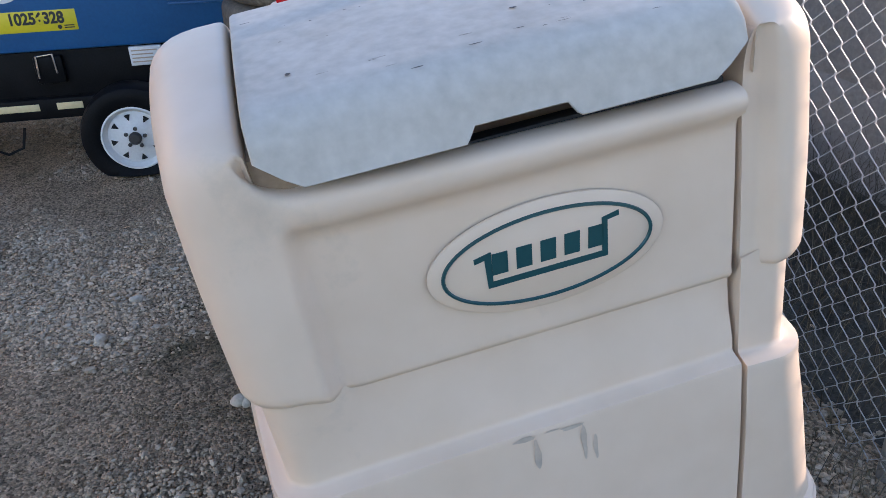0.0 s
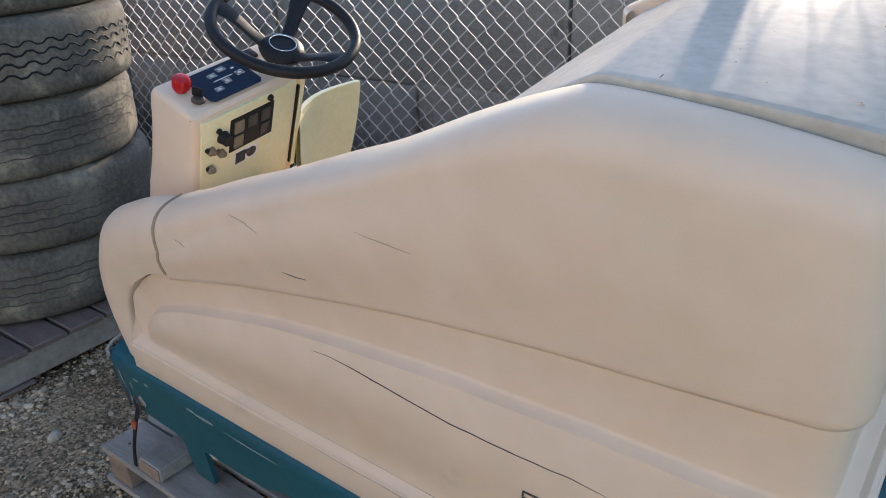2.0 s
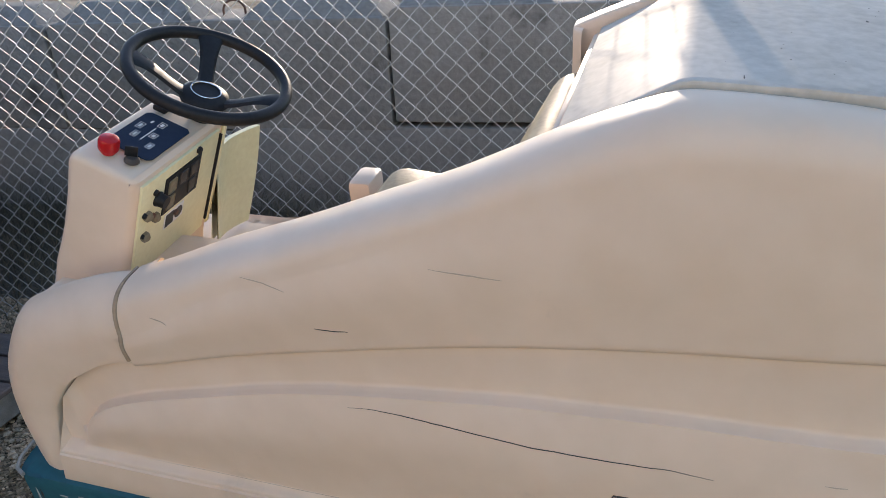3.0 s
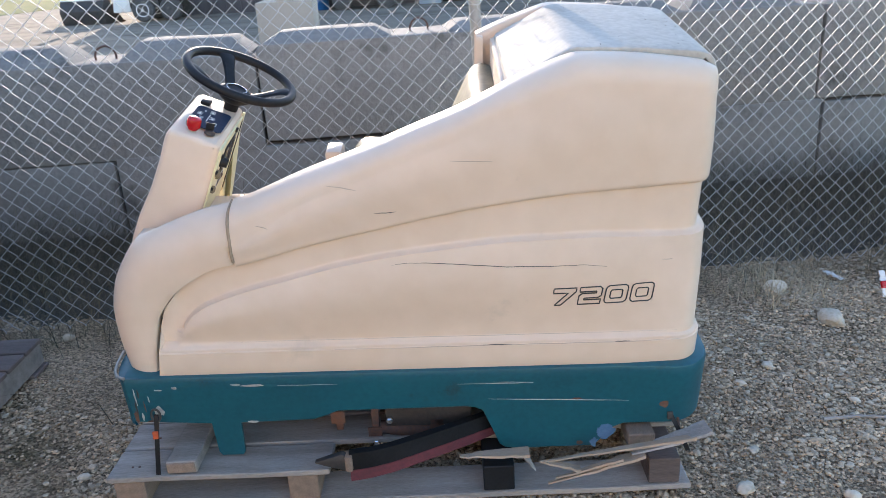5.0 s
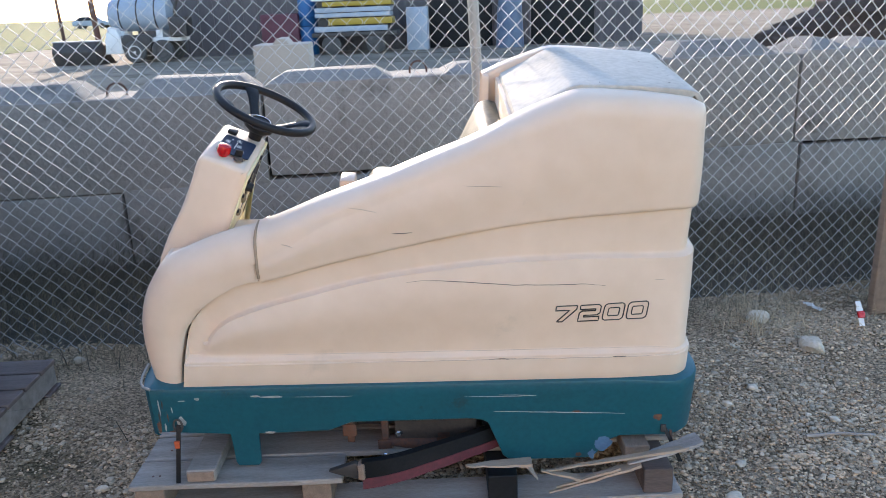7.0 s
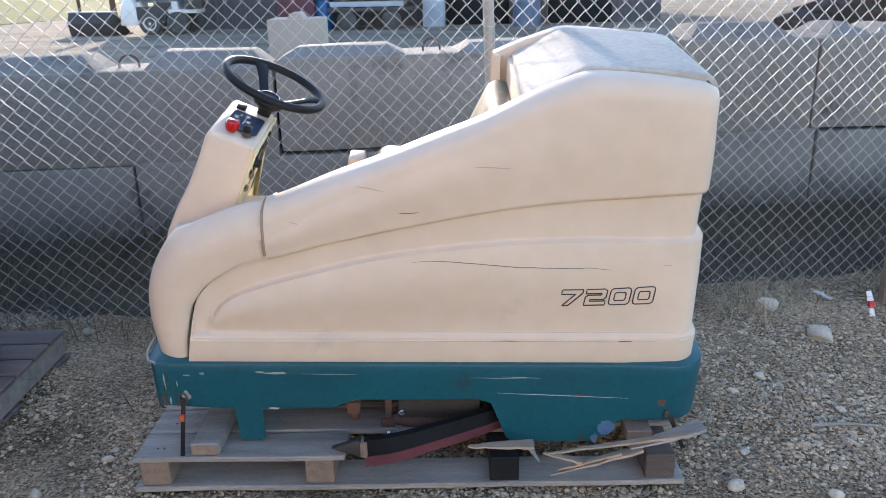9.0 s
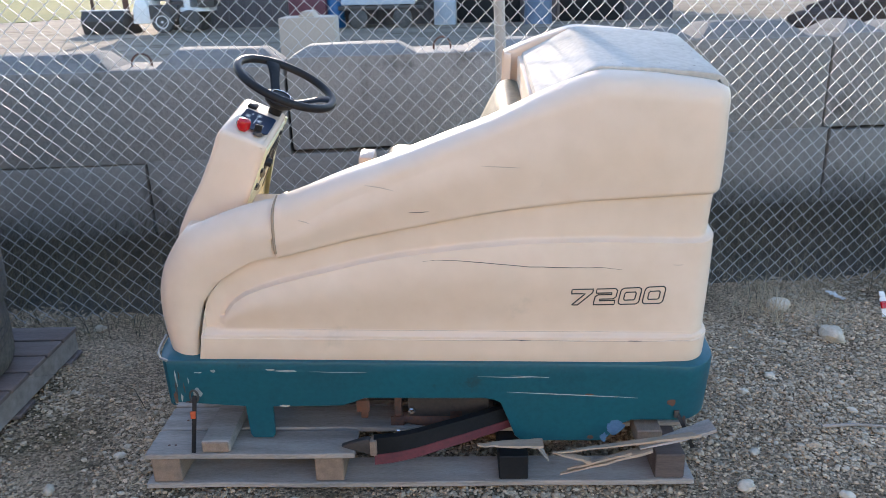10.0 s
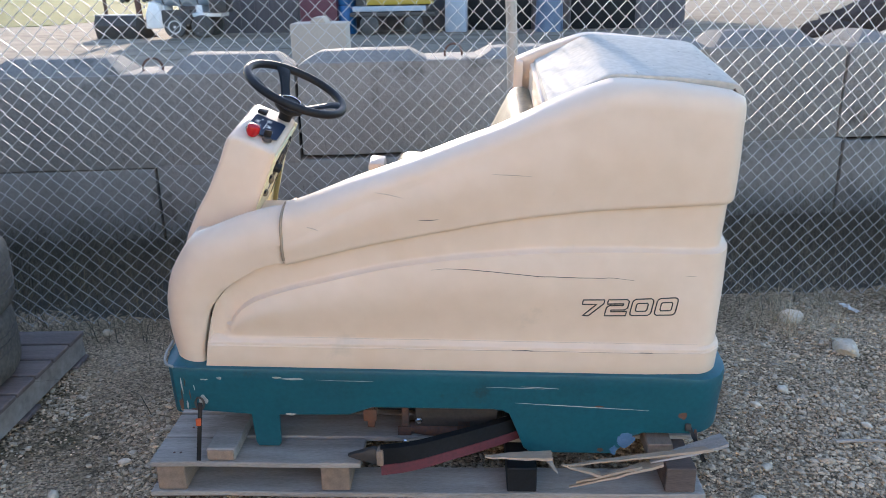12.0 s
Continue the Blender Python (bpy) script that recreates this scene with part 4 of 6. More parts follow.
    box(bm, (-0.002, -0.012, 0.01), (0.002, 0.010, 0.030), 0.001, TOPFACE @ pose(0.036, 0.038, 0.002, 0, 0, 30))
    part("key", bm, BLACK, lock, "black ignition key")
    bm = bmesh.new()
    box(bm, (0.205, 0.078, 0.001), (0.240, 0.106, 0.012), 0.003, TOPFACE)
    part("rocker_switch", bm, BLACK, con, "black rocker switch")
    # leg shield beside the console
    bm = bmesh.new()
    rows = []
    for i in range(13):
        u = i / 12
        w = 0.22 + 0.29 * u
        row = []
        for k in range(11):
            q = k / 10
            v = 0.498 + (0.255 - 0.05 * (1 - u) ** 2) * q
            x = 0.262 + 0.030 * u - 0.05 * math.sin(math.pi * min(1, q * 0.9)) - 0.02 * q - 0.03 * (1 - u)
            top = w - (0.030 * (1 - q) + 0.042 * q) * u + 0.018 * math.sin(math.pi * q * 0.5) * u * 0
            row.append((x, v, top))
        rows.append(row)
    sheet(bm, rows)
    back = [[(x - 0.016, y + 0.004 * (k > 8), z) for k, (x, y, z) in enumerate(r)] for r in rows]
    sheet(bm, back)
    sheet(bm, [rows[-1], back[-1]])
    sheet(bm, [[r[-1] for r in rows], [r[-1] for r in back]])
    bmesh.ops.remove_doubles(bm, verts=bm.verts, dist=1e-5)
    part("leg_shield", bm, YELLOWED, con, "curved yellowed leg shield", smooth=60)
    return con


build_console()


def build_steering():
    base = pose(0.341, 0.452, 0.670, 0, 25.5, 0)
    bm = bmesh.new()
    lathe(bm, [(0.013, -0.11), (0.013, -0.075), (0.019, -0.07), (0.021, -0.045), (0.026, -0.034)], 24, base)
    part("steering_column", bm, BLACK, scrubber, "short black steering column")
    bm = bmesh.new()
    tube(bm, [(0.151 * math.cos(a), 0.151 * math.sin(a), 0.045) for a in [2 * math.pi * i / 64 for i in range(64)]], 0.0125, 14, closed=True, m=base)
    wheel = part("steering_wheel", bm, BLACK, scrubber, "black three-spoke steering wheel rim")
    for ang in (120, 210, 9):
        a = radians(ang)
        c, s = math.cos(a), math.sin(a)
        bm = bmesh.new()
        rows = []
        for i in range(9):
            u = i / 8
            d = 0.02 + 0.127 * u
            half = 0.020 - 0.006 * math.sin(math.pi * u) + 0.008 * u * u
            z = -0.014 + 0.059 * step(0, 1, u)
            th = 0.010 - 0.003 * u
            rows.append([(d * c - k * half * s, d * s + k * half * c, z + h) for k, h in ((-1, 0), (-0.75, th * 0.8), (0, th), (0.75, th * 0.8), (1, 0), (0, -th))])
        t = bmesh.new()
        sheet(t, rows, close=True)
        merge(bm, t, base)
        part("spoke", bm, BLACK, wheel)
    bm = bmesh.new()
    lathe(bm, [(0.026, -0.012), (0.044, 0.0), (0.050, 0.012), (0.046, 0.022), (0.034, 0.030), (0.030, 0.031), (0.028, 0.027), (0.0, 0.027)], 36, base @ pose(0, 0, -0.024), cap=False)
    part("hub", bm, BLACK, wheel, "black hub with round cap")
    bm = bmesh.new()
    tube(bm, [(0.029 * math.cos(x), 0.029 * math.sin(x), 0.006) for x in [2 * math.pi * i / 28 for i in range(28)]], 0.0016, 6, closed=True, m=base)
    part("cap_ring", bm, CHROME, wheel, "thin bright cap ring")


build_steering()


def cushion(bm, lo, hi, soft, m):
    """A padded block, its faces puffed."""
    t = bmesh.new()
    box(t, lo, hi, soft, seg=4)
    mid = [(a + b) / 2 for a, b in zip(lo, hi)]
    bmesh.ops.subdivide_edges(t, edges=[e for e in t.edges if e.calc_length() > 0.08], cuts=4, use_grid_fill=True)
    for v in t.verts:
        q = [(v.co[i] - mid[i]) / (hi[i] - lo[i]) * 2 for i in range(3)]
        v.co.z += 0.018 * (1 - q[0] ** 2) * (1 - q[1] ** 2) * (1 if q[2] > 0 else -1)
    merge(bm, t, m)


def build_seat():
    bm = bmesh.new()
    cushion(bm, (0.0, 0.20, -0.10), (0.33, 0.62, 0.0), 0.048, pose(0.655, 0, 0.472, 0, 7, 0))
    part("seat", bm, VINYL, scrubber, "worn beige vinyl seat cushion", smooth=60)
    bm = bmesh.new()
    cushion(bm, (-0.24, -0.24, -0.055), (0.235, 0.24, 0.045), 0.043, pose(0.975, 0.40, 0.465, 0, -66, 0))
    part("backrest", bm, VINYL, scrubber, "worn beige vinyl seat backrest", smooth=60)
    bm = bmesh.new()
    cushion(bm, (-0.235, -0.215, -0.012), (0.235, 0.215, 0.012), 0.01, pose(1.025, 0.40, 0.455, 0, -66, 0))
    part("backrest_shell", bm, BLACK, scrubber, "black backrest shell")
    bm = bmesh.new()
    box(bm, (0.55, 0.59, 0.17), (0.605, 0.68, 0.418), 0.012)
    part("seat_box", bm, CREAM, scrubber, "cream box in front of the seat")
    bm = bmesh.new()
    tube(bm, [(1.078, 0.15, 0.75), (1.064, 0.146, 0.72), (1.066, 0.144, 0.68)], 0.006, 8)
    part("lid_hinge", bm, YELLOWED, scrubber, "yellowed hinge tab")


build_seat()

# ---- marks on the machine ----


def on_low(x, w, out=0.0006):
    p, way = plan(x, w)
    q = p - way * (low_depth(x, w) - out)
    return (q.x, q.y, w)


def on_up(x, w, out=0.0006):
    p, way = plan(x)
    lowest, top = curve(x, U_TAB), curve(x, T_TAB)
    sh = shoulder(x)
    u = min(1, max(0, (w - lowest - 0.02) / (top - sh - lowest - 0.02)))
    front = step(0.60, 0.40, x)
    q = p - way * (0.014 - 0.009 * front - up_swell(u) * (1 - 0.6 * front) * (1 - 0.85 * step(1.25, S1 + 0.02, x)) - out)
    return (q.x, q.y, w)


def finer(pts, n, closed=False):
    out = []
    pairs = list(zip(pts, pts[1:] + pts[:1])) if closed else list(zip(pts, pts[1:]))
    for a, b in pairs:
        out += [tuple(a[i] + (b[i] - a[i]) * k / n for i in range(2)) for k in range(n)]
    return out if closed else out + [pts[-1]]


def model_number():
    seven = [[(0, 1), (1, 1), (1, 0.78), (0.42, 0), (0.14, 0), (0.66, 0.72), (0, 0.72)]]
    two = [[(0, 1), (0.88, 1), (1, 0.88), (1, 0.48), (0.88, 0.36), (0.24, 0.36), (0.24, 0.26), (1, 0.26), (1, 0), (0, 0), (0, 0.52), (0.12, 0.64), (0.76, 0.64), (0.76, 0.74), (0, 0.74)]]
    nought = [[(0.14, 0), (0.86, 0), (0.97, 0.08), (1, 0.2), (1, 0.8), (0.97, 0.92), (0.86, 1), (0.14, 1), (0.03, 0.92), (0, 0.8), (0, 0.2), (0.03, 0.08)],
              [(0.28, 0.26), (0.72, 0.26), (0.77, 0.33), (0.77, 0.67), (0.72, 0.74), (0.28, 0.74), (0.23, 0.67), (0.23, 0.33)]]
    x0, w0, wide, high, gap = 1.2035, 0.200, 0.0595, 0.054, 0.0695
    for i, (digit, loops) in enumerate((("seven", seven), ("two", two), ("nought", nought), ("nought", nought))):
        bm = bmesh.new()
        for loop in loops:
            pts = [on_low(x0 + gap * i + wide * a + 0.006 * b, w0 + high * b, 0.0004) for a, b in finer(loop, 3, True)]
            tube(bm, pts, 0.0019, 5, closed=True)
        part("digit", bm, LINE, scrubber, "black outlined digit " + digit)


model_number()


def scratch(pts, put, r, material, label):
    bm = bmesh.new()
    fine = finer(pts, 6)
    n = len(fine)
    tube(bm, [put(x, w - 0.4 * curve(x, V_TAB) + 0.001 * noise.noise((x * 60, w * 60, 3)), 0.0) for x, w in fine], [r * (0.25 + 0.75 * math.sin(math.pi * (i + 0.3) / n)) for i in range(n)], 5)
    part("scratch", bm, material, scrubber, label)


SCUFF = surface("grey_scuff", (0.40, 0.31, 0.235), (0.50, 0.39, 0.295), 0.6, 20, 120, 0.1)
scratch([(0.789, 0.337), (0.83, 0.342), (0.881, 0.342), (0.959, 0.337), (1.085, 0.327), (1.20, 0.325), (1.288, 0.325), (1.345, 0.318)], on_low, 0.0010, LINE, "long dark scratch")
scratch([(1.49, 0.328), (1.52, 0.328)], on_low, 0.0011, SCUFF, "short faint scratch")
scratch([(0.755, 0.485), (0.78, 0.484), (0.809, 0.486)], on_up, 0.0012, LINE, "short dark scratch")
scratch([(0.641, 0.560), (0.68, 0.554), (0.716, 0.548)], on_up, 0.0012, SCUFF, "faint grey scuff line")
scratch([(0.946, 0.620), (1.0, 0.618), (1.048, 0.616)], on_up, 0.0012, SCUFF, "faint grey scuff line")
scratch([(0.455, 0.460), (0.485, 0.450)], on_up, 0.0011, SCUFF, "faint grey scuff line")


def on_ledge(x, w, out=0.0006):
    return on_low(x, w + 0.4 * curve(x, V_TAB), out)


scratch([(0.62, 0.0852), (0.9, 0.0852), (1.2, 0.0852), (1.4, 0.0852), (1.56, 0.0852)], on_ledge, 0.0011, SCUFF, "dirt line along the lower ledge")
scratch([(0.30, 0.1055), (0.6, 0.1055), (1.0, 0.1055), (1.3, 0.1055), (1.55, 0.1055)], on_ledge, 0.0009, SCUFF, "thin dark line along the ledge top")
scratch([(1.02, 0.0856), (1.10, 0.0856)], on_ledge, 0.0016, LINE, "dark dirt in the ledge groove")
scratch([(1.38, 0.0856), (1.42, 0.0856)], on_ledge, 0.0018, LINE, "dark dirt in the ledge groove")


def on_skirt(x, w, out=0.0006):
    return (x, -0.024 - 0.012 * step(1.40, 1.6, x) - out, w)


PALE = surface("bare_primer", (0.46, 0.45, 0.42), (0.30, 0.29, 0.27), 0.6, 40, 150, 0.1)
for pts, r in (([(1.036, -0.090), (1.15, -0.094), (1.29, -0.097), (1.43, -0.100)], 0.0016), ([(0.95, -0.035), (1.12, -0.036)], 0.0010), ([(0.45, -0.022), (0.62, -0.024)], 0.001), ([(1.05, -0.030), (1.16, -0.034)], 0.0013)):
    scratch(pts, on_skirt, r, PALE, "pale scratch in the teal paint")


def chip(x, w, a, b, material, label, seed):
    """A flaked patch of paint with a ragged outline."""
    bm = bmesh.new()
    n = 32
    ring = []
    for i in range(n):
        t = 2 * math.pi * i / n
        k = 1 + 0.5 * noise.noise((math.cos(t) * 1.4 + seed, math.sin(t) * 1.4, seed)) + 0.35 * noise.noise((math.cos(t) * 5 + seed, math.sin(t) * 5, seed))
        ring.append(bm.verts.new(on_skirt(x + a * k * math.cos(t), w + b * k * math.sin(t), 0.0008)))
    bm.faces.new(ring)
    ex = bmesh.ops.extrude_face_region(bm, geom=bm.faces[:])
    for v in [g for g in ex["geom"] if isinstance(g, bmesh.types.BMVert)]:
        v.co.y += 0.0008
    part("paint_chip", bm, material, scrubber, label)


chip(0.385, -0.020, 0.032, 0.0032, PALE, "flaked pale paint chip", 1.0)
chip(0.335, -0.016, 0.012, 0.003, PALE, "flaked pale paint chip", 2.0)
chip(0.367, -0.150, 0.016, 0.004, PALE, "flaked pale paint chip", 3.0)
chip(0.165, -0.022, 0.008, 0.004, PALE, "flaked pale paint chip", 4.0)
chip(1.372, -0.222, 0.026, 0.024, BLUEGREY, "blue spray smear on the teal skirt", 5.0)
chip(1.342, -0.262, 0.010, 0.016, BLUEGREY, "blue spray smear on the teal skirt", 6.0)
chip(0.040, -0.120, 0.006, 0.020, RUST, "rust patch on the front edge", 7.0)
chip(1.30, -0.262, 0.009, 0.007, RUST, "rust spot on the skirt", 8.0)
chip(1.285, -0.097, 0.012, 0.003, RUST, "rust spot on the skirt", 9.0)
chip(0.105, -0.105, 0.014, 0.016, PALE, "worn primer round the tie ring", 10.0)
for cx, cw, ca, cb, cm in ((0.050, -0.050, 0.0018, 0.022, PALE), (0.060, -0.040, 0.0022, 0.014, GREASE), (0.046, -0.090, 0.0025, 0.022, GREASE), (0.070, -0.085, 0.0018, 0.016, RUST), (0.058, -0.122, 0.003, 0.012, PALE), (0.120, -0.028, 0.010, 0.002, PALE), (0.080, -0.138, 0.014, 0.003, RUST), (0.086, -0.060, 0.0015, 0.010, PALE)):
    chip(cx, cw, ca, cb, cm, "chipped paint at the front corner", cx * 90)
chip(1.530, -0.118, 0.012, 0.012, RUST, "worn rust round the tie ring", 11.0)


def back_badge():
    def ring(a, b, x, n=64):
        return [(x, 0.400 + a * math.cos(2 * math.pi * i / n), 0.611 + b * math.sin(2 * math.pi * i / n)) for i in range(n)]
    x = BACK - 0.028
    bm = bmesh.new()
    rows = [ring(0.131, 0.064, x - 0.004), ring(0.131, 0.064, x - 0.001), ring(0.127, 0.060, x + 0.002)]
    vs = sheet(bm, rows, close=True)
    bm.faces.new(vs[-1])
    plate = part("badge", bm, CREAM, scrubber, "raised cream oval badge")
    bm = bmesh.new()
    tube(bm, ring(0.115, 0.0505, x + 0.0022), 0.0022, 6, closed=True)
    part("badge_ring", bm, INK, plate, "dark green oval ring")
    for i in range(5):
        bm = bmesh.new()
        c = 0.400 - 0.053 + 0.0265 * i
        h = 0.0125
        prism(bm, [(c - 0.0095, 0.617 - h), (c + 0.0075, 0.617 - h), (c + 0.0095, 0.617 + h), (c - 0.0075, 0.617 + h)], "x", x + 0.002, x + 0.003)
        part("badge_bar", bm, INK, plate, "dark green badge bar")
    bm = bmesh.new()
    prism(bm, [(0.32, 0.629), (0.339, 0.633), (0.337, 0.597), (0.459, 0.597), (0.461, 0.637), (0.48, 0.641), (0.48, 0.635), (0.467, 0.633), (0.465, 0.59), (0.331, 0.59), (0.331, 0.625), (0.32, 0.623)][::-1], "x", x + 0.002, x + 0.003)
    part("badge_bar", bm, INK, plate, "dark green angled badge line")


back_badge()


SMEAR = surface("rubbed_grey_smear", (0.44, 0.37, 0.30), (0.56, 0.46, 0.36), 0.6, 30, 120, 0.1)


def rear_marks():
    for k, (v, w, a, b) in enumerate(((0.340, 0.384, 0.013, 0.004), (0.352, 0.356, 0.004, 0.024), (0.372, 0.385, 0.008, 0.0014), (0.397, 0.381, 0.014, 0.003), (0.411, 0.352, 0.0035, 0.028), (0.425, 0.340, 0.003, 0.020))):
        bm = bmesh.new()
        n = 16
        spots = [(v + a * math.cos(2 * math.pi * i / n) * (1 + 0.3 * math.sin(5.0 * i + k)), w + b * math.sin(2 * math.pi * i / n)) for i in range(n)]
        rings = [[(v + (y - v) * f, w + (z - w) * f) for y, z in spots] for f in (1.0, 0.6, 0.2)]
        vs = sheet(bm, [[(BACK - low_depth(1.9, z) + 0.0012, y, z) for y, z in ring] for ring in rings], close=True)
        bm.faces.new(vs[-1])
        part("smudge", bm, SMEAR, scrubber, "grey rubbed smudge")
    bm = bmesh.new()
    box(bm, (BACK, 0.54, -0.005), (BACK + 0.03, 0.612, 0.06), 0.006)
    part("tail_reflector", bm, RED, scrubber, "red rear reflector")


rear_marks()

# ---- pallet and what lies on it ----


def build_pallet():
    base = pose(-0.062, -0.072, 0.0, 0, 0, 2.6)
    pal = thing("pallet", base, "weathered grey wooden pallet with broken deck boards", "pallet")
    long = 1.665

    def board(name, lo, hi, mat, label="", m=None, seed=0.0, lift=0.0):
        t = bmesh.new()
        box(t, lo, hi, 0.003, seg=1)
        bmesh.ops.subdivide_edges(t, edges=[e for e in t.edges if e.calc_length() > 0.25], cuts=6)
        for v in t.verts:
            v.co.z += 0.003 * noise.noise(v.co * 3 + Vector((seed, 0, 0)))
            v.co.y += 0.004 * noise.noise(v.co * 2 + Vector((0, seed, 0)))
        b = bmesh.new()
        merge(b, t, m)
        return part(name, b, mat, pal, label, smooth=30)

    for i, y in enumerate((0.0, 0.42, 0.84)):
        board("bottom_board", (-0.01, y, 0.002), (long, y + 0.135, 0.020), WOOD, seed=i * 2.0)
    # The third stringer is black and the fourth dark brown, unlike the sawn-wood pair.
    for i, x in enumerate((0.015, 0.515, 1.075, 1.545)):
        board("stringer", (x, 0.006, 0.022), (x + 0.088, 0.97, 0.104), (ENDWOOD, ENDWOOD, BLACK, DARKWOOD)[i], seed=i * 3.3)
    for i in range(7):
        y = 0.0 + 0.142 * i
        end = long if i > 2 else (0.64, 1.15, 1.05)[i]
        board("deck_board", (0.0, y, 0.106), (end, y + 0.132, 0.124), WOOD, seed=i * 4.4)
    board("loose_block", (0.175, 0.01, 0.126), (0.262, 0.36, 0.164), WOOD, "loose grey timber block", seed=8.0)
    board("sawn_end", (0.178, 0.0065, 0.128), (0.259, 0.0125, 0.162), ENDWOOD, "tan sawn end of the block", seed=8.5)
    board("deck_board", (1.12, 0.16, 0.106), (long, 0.28, 0.122), WOOD, seed=9.0)
    board("loose_block", (1.490, 0.03, 0.126), (1.565, 0.13, 0.172), ENDWOOD, "broken stub of a deck board", seed=11.0)
    splits = [((1.70, 0.0, 0.206), (1.485, -0.026, 0.150), 0.062), ((1.66, -0.025, 0.192), (1.235, -0.016, 0.128), 0.024), ((1.52, -0.030, 0.150), (1.255, -0.022, 0.060), 0.040), ((1.345, -0.024, 0.104), (1.232, -0.018, 0.132), 0.026), ((1.205, 0.0, 0.150), (1.01, 0.0, 0.148), 0.045), ((1.19, 0.0, 0.146), (1.22, -0.02, 0.106), 0.018), ((1.46, -0.034, 0.138), (1.275, -0.03, 0.082), 0.018)]
    for k, (a, b, wide) in enumerate(splits):
        a, b = Vector(a), Vector(b)
        d = (b - a).normalized()
        side = Vector((-d.y, d.x, 0)).normalized()
        bm = bmesh.new()
        rows = []
        for i in range(9):
            u = i / 8
            p = a.lerp(b, u)
            half = wide / 2 * (1 - 0.75 * u ** 2) * (1 + 0.25 * noise.noise((u * 6, k, 0)))
            th = 0.008 * (1 - 0.5 * u)
            z = 0.005 * noise.noise((u * 5, k * 2.0, 1))
            rows.append([p + side * half + Vector((0, 0, z)), p + side * half * 0.9 + Vector((0, 0, th + z)), p - side * half * 0.9 + Vector((0, 0, th * 0.9 + z)), p - side * half + Vector((0, 0, -th * 0.2 + z)), p + Vector((0, 0, -th + z))])
        vs = sheet(bm, rows, close=True)
        bm.faces.new(vs[0])
        bm.faces.new(vs[-1])
        part("splinter", bm, SPLINTER if k not in (0, 5) else WOOD, pal, "fresh split wood splinter")
    for x in (0.09, 0.11):
        for i in range(4):
            bm = bmesh.new()
            lathe(bm, [(0.004, 0.0), (0.004, 0.0012), (0.0, 0.0016)], 8, pose(x - 0.03 + 0.012 * (i % 2), 0.05 + 0.142 * i, 0.1245), cap=False)
            part("nail_head", bm, RUST, pal)
    return pal


build_pallet()


def build_squeegee():
    sq = thing("squeegee_blade", pose(0, 0, 0), "curved black rubber squeegee with faded red strip on the pallet", "squeegee")
    path = [(0.640, -0.050, 0.129), (0.70, -0.043, 0.134), (0.76, -0.027, 0.140), (0.82, -0.003, 0.147), (0.90, 0.035, 0.152), (0.985, 0.080, 0.156), (1.05, 0.120, 0.158), (1.10, 0.165, 0.158)]

    def strip(lo, hi, thick):
        bm = bmesh.new()
        rows = []
        for i, p in enumerate(path):
            p = Vector(p)
            d = (Vector(path[min(i + 1, len(path) - 1)]) - Vector(path[max(i - 1, 0)])).normalized()
            out = Vector((d.y, -d.x, 0)).normalized()
            k = 1 - 0.25 * i / len(path)
            rows.append([p + out * thick + Vector((0, 0, lo * k)), p + out * thick + Vector((0, 0, hi * k)), p - out * thick + Vector((0, 0, hi * k)), p - out * thick + Vector((0, 0, lo * k))])
        vs = sheet(bm, rows, close=True)
        bm.faces.new(vs[0])
        bm.faces.new(vs[-1])
        return bm
    part("rubber_strip", strip(0.0, 0.058, 0.012), BLACK, sq, "thick black rubber blade")
    faded = surface("faded_red_rubber", (0.15, 0.03, 0.04), (0.09, 0.025, 0.032), 0.65, 12, 90, 0.2, dirt=(0.06, 0.05, 0.05), dirt_at=0.6)
    part("red_strip", strip(-0.030, 0.004, 0.015), faded, sq, "faded dark red lower strip")
    bm = bmesh.new()
    prism(bm, [(0.540, 0.158), (0.575, 0.146), (0.645, 0.126), (0.645, 0.176), (0.620, 0.186)], "y", -0.062, -0.040, 0.004)
    part("end_bracket", bm, GREASE, sq, "greasy pointed end bracket")
    bm = bmesh.new()
    box(bm, (0.630, -0.072, 0.134), (0.650, -0.036, 0.184), 0.004)
    part("clamp", bm, ENDWOOD, sq, "tan clamp block")


build_squeegee()


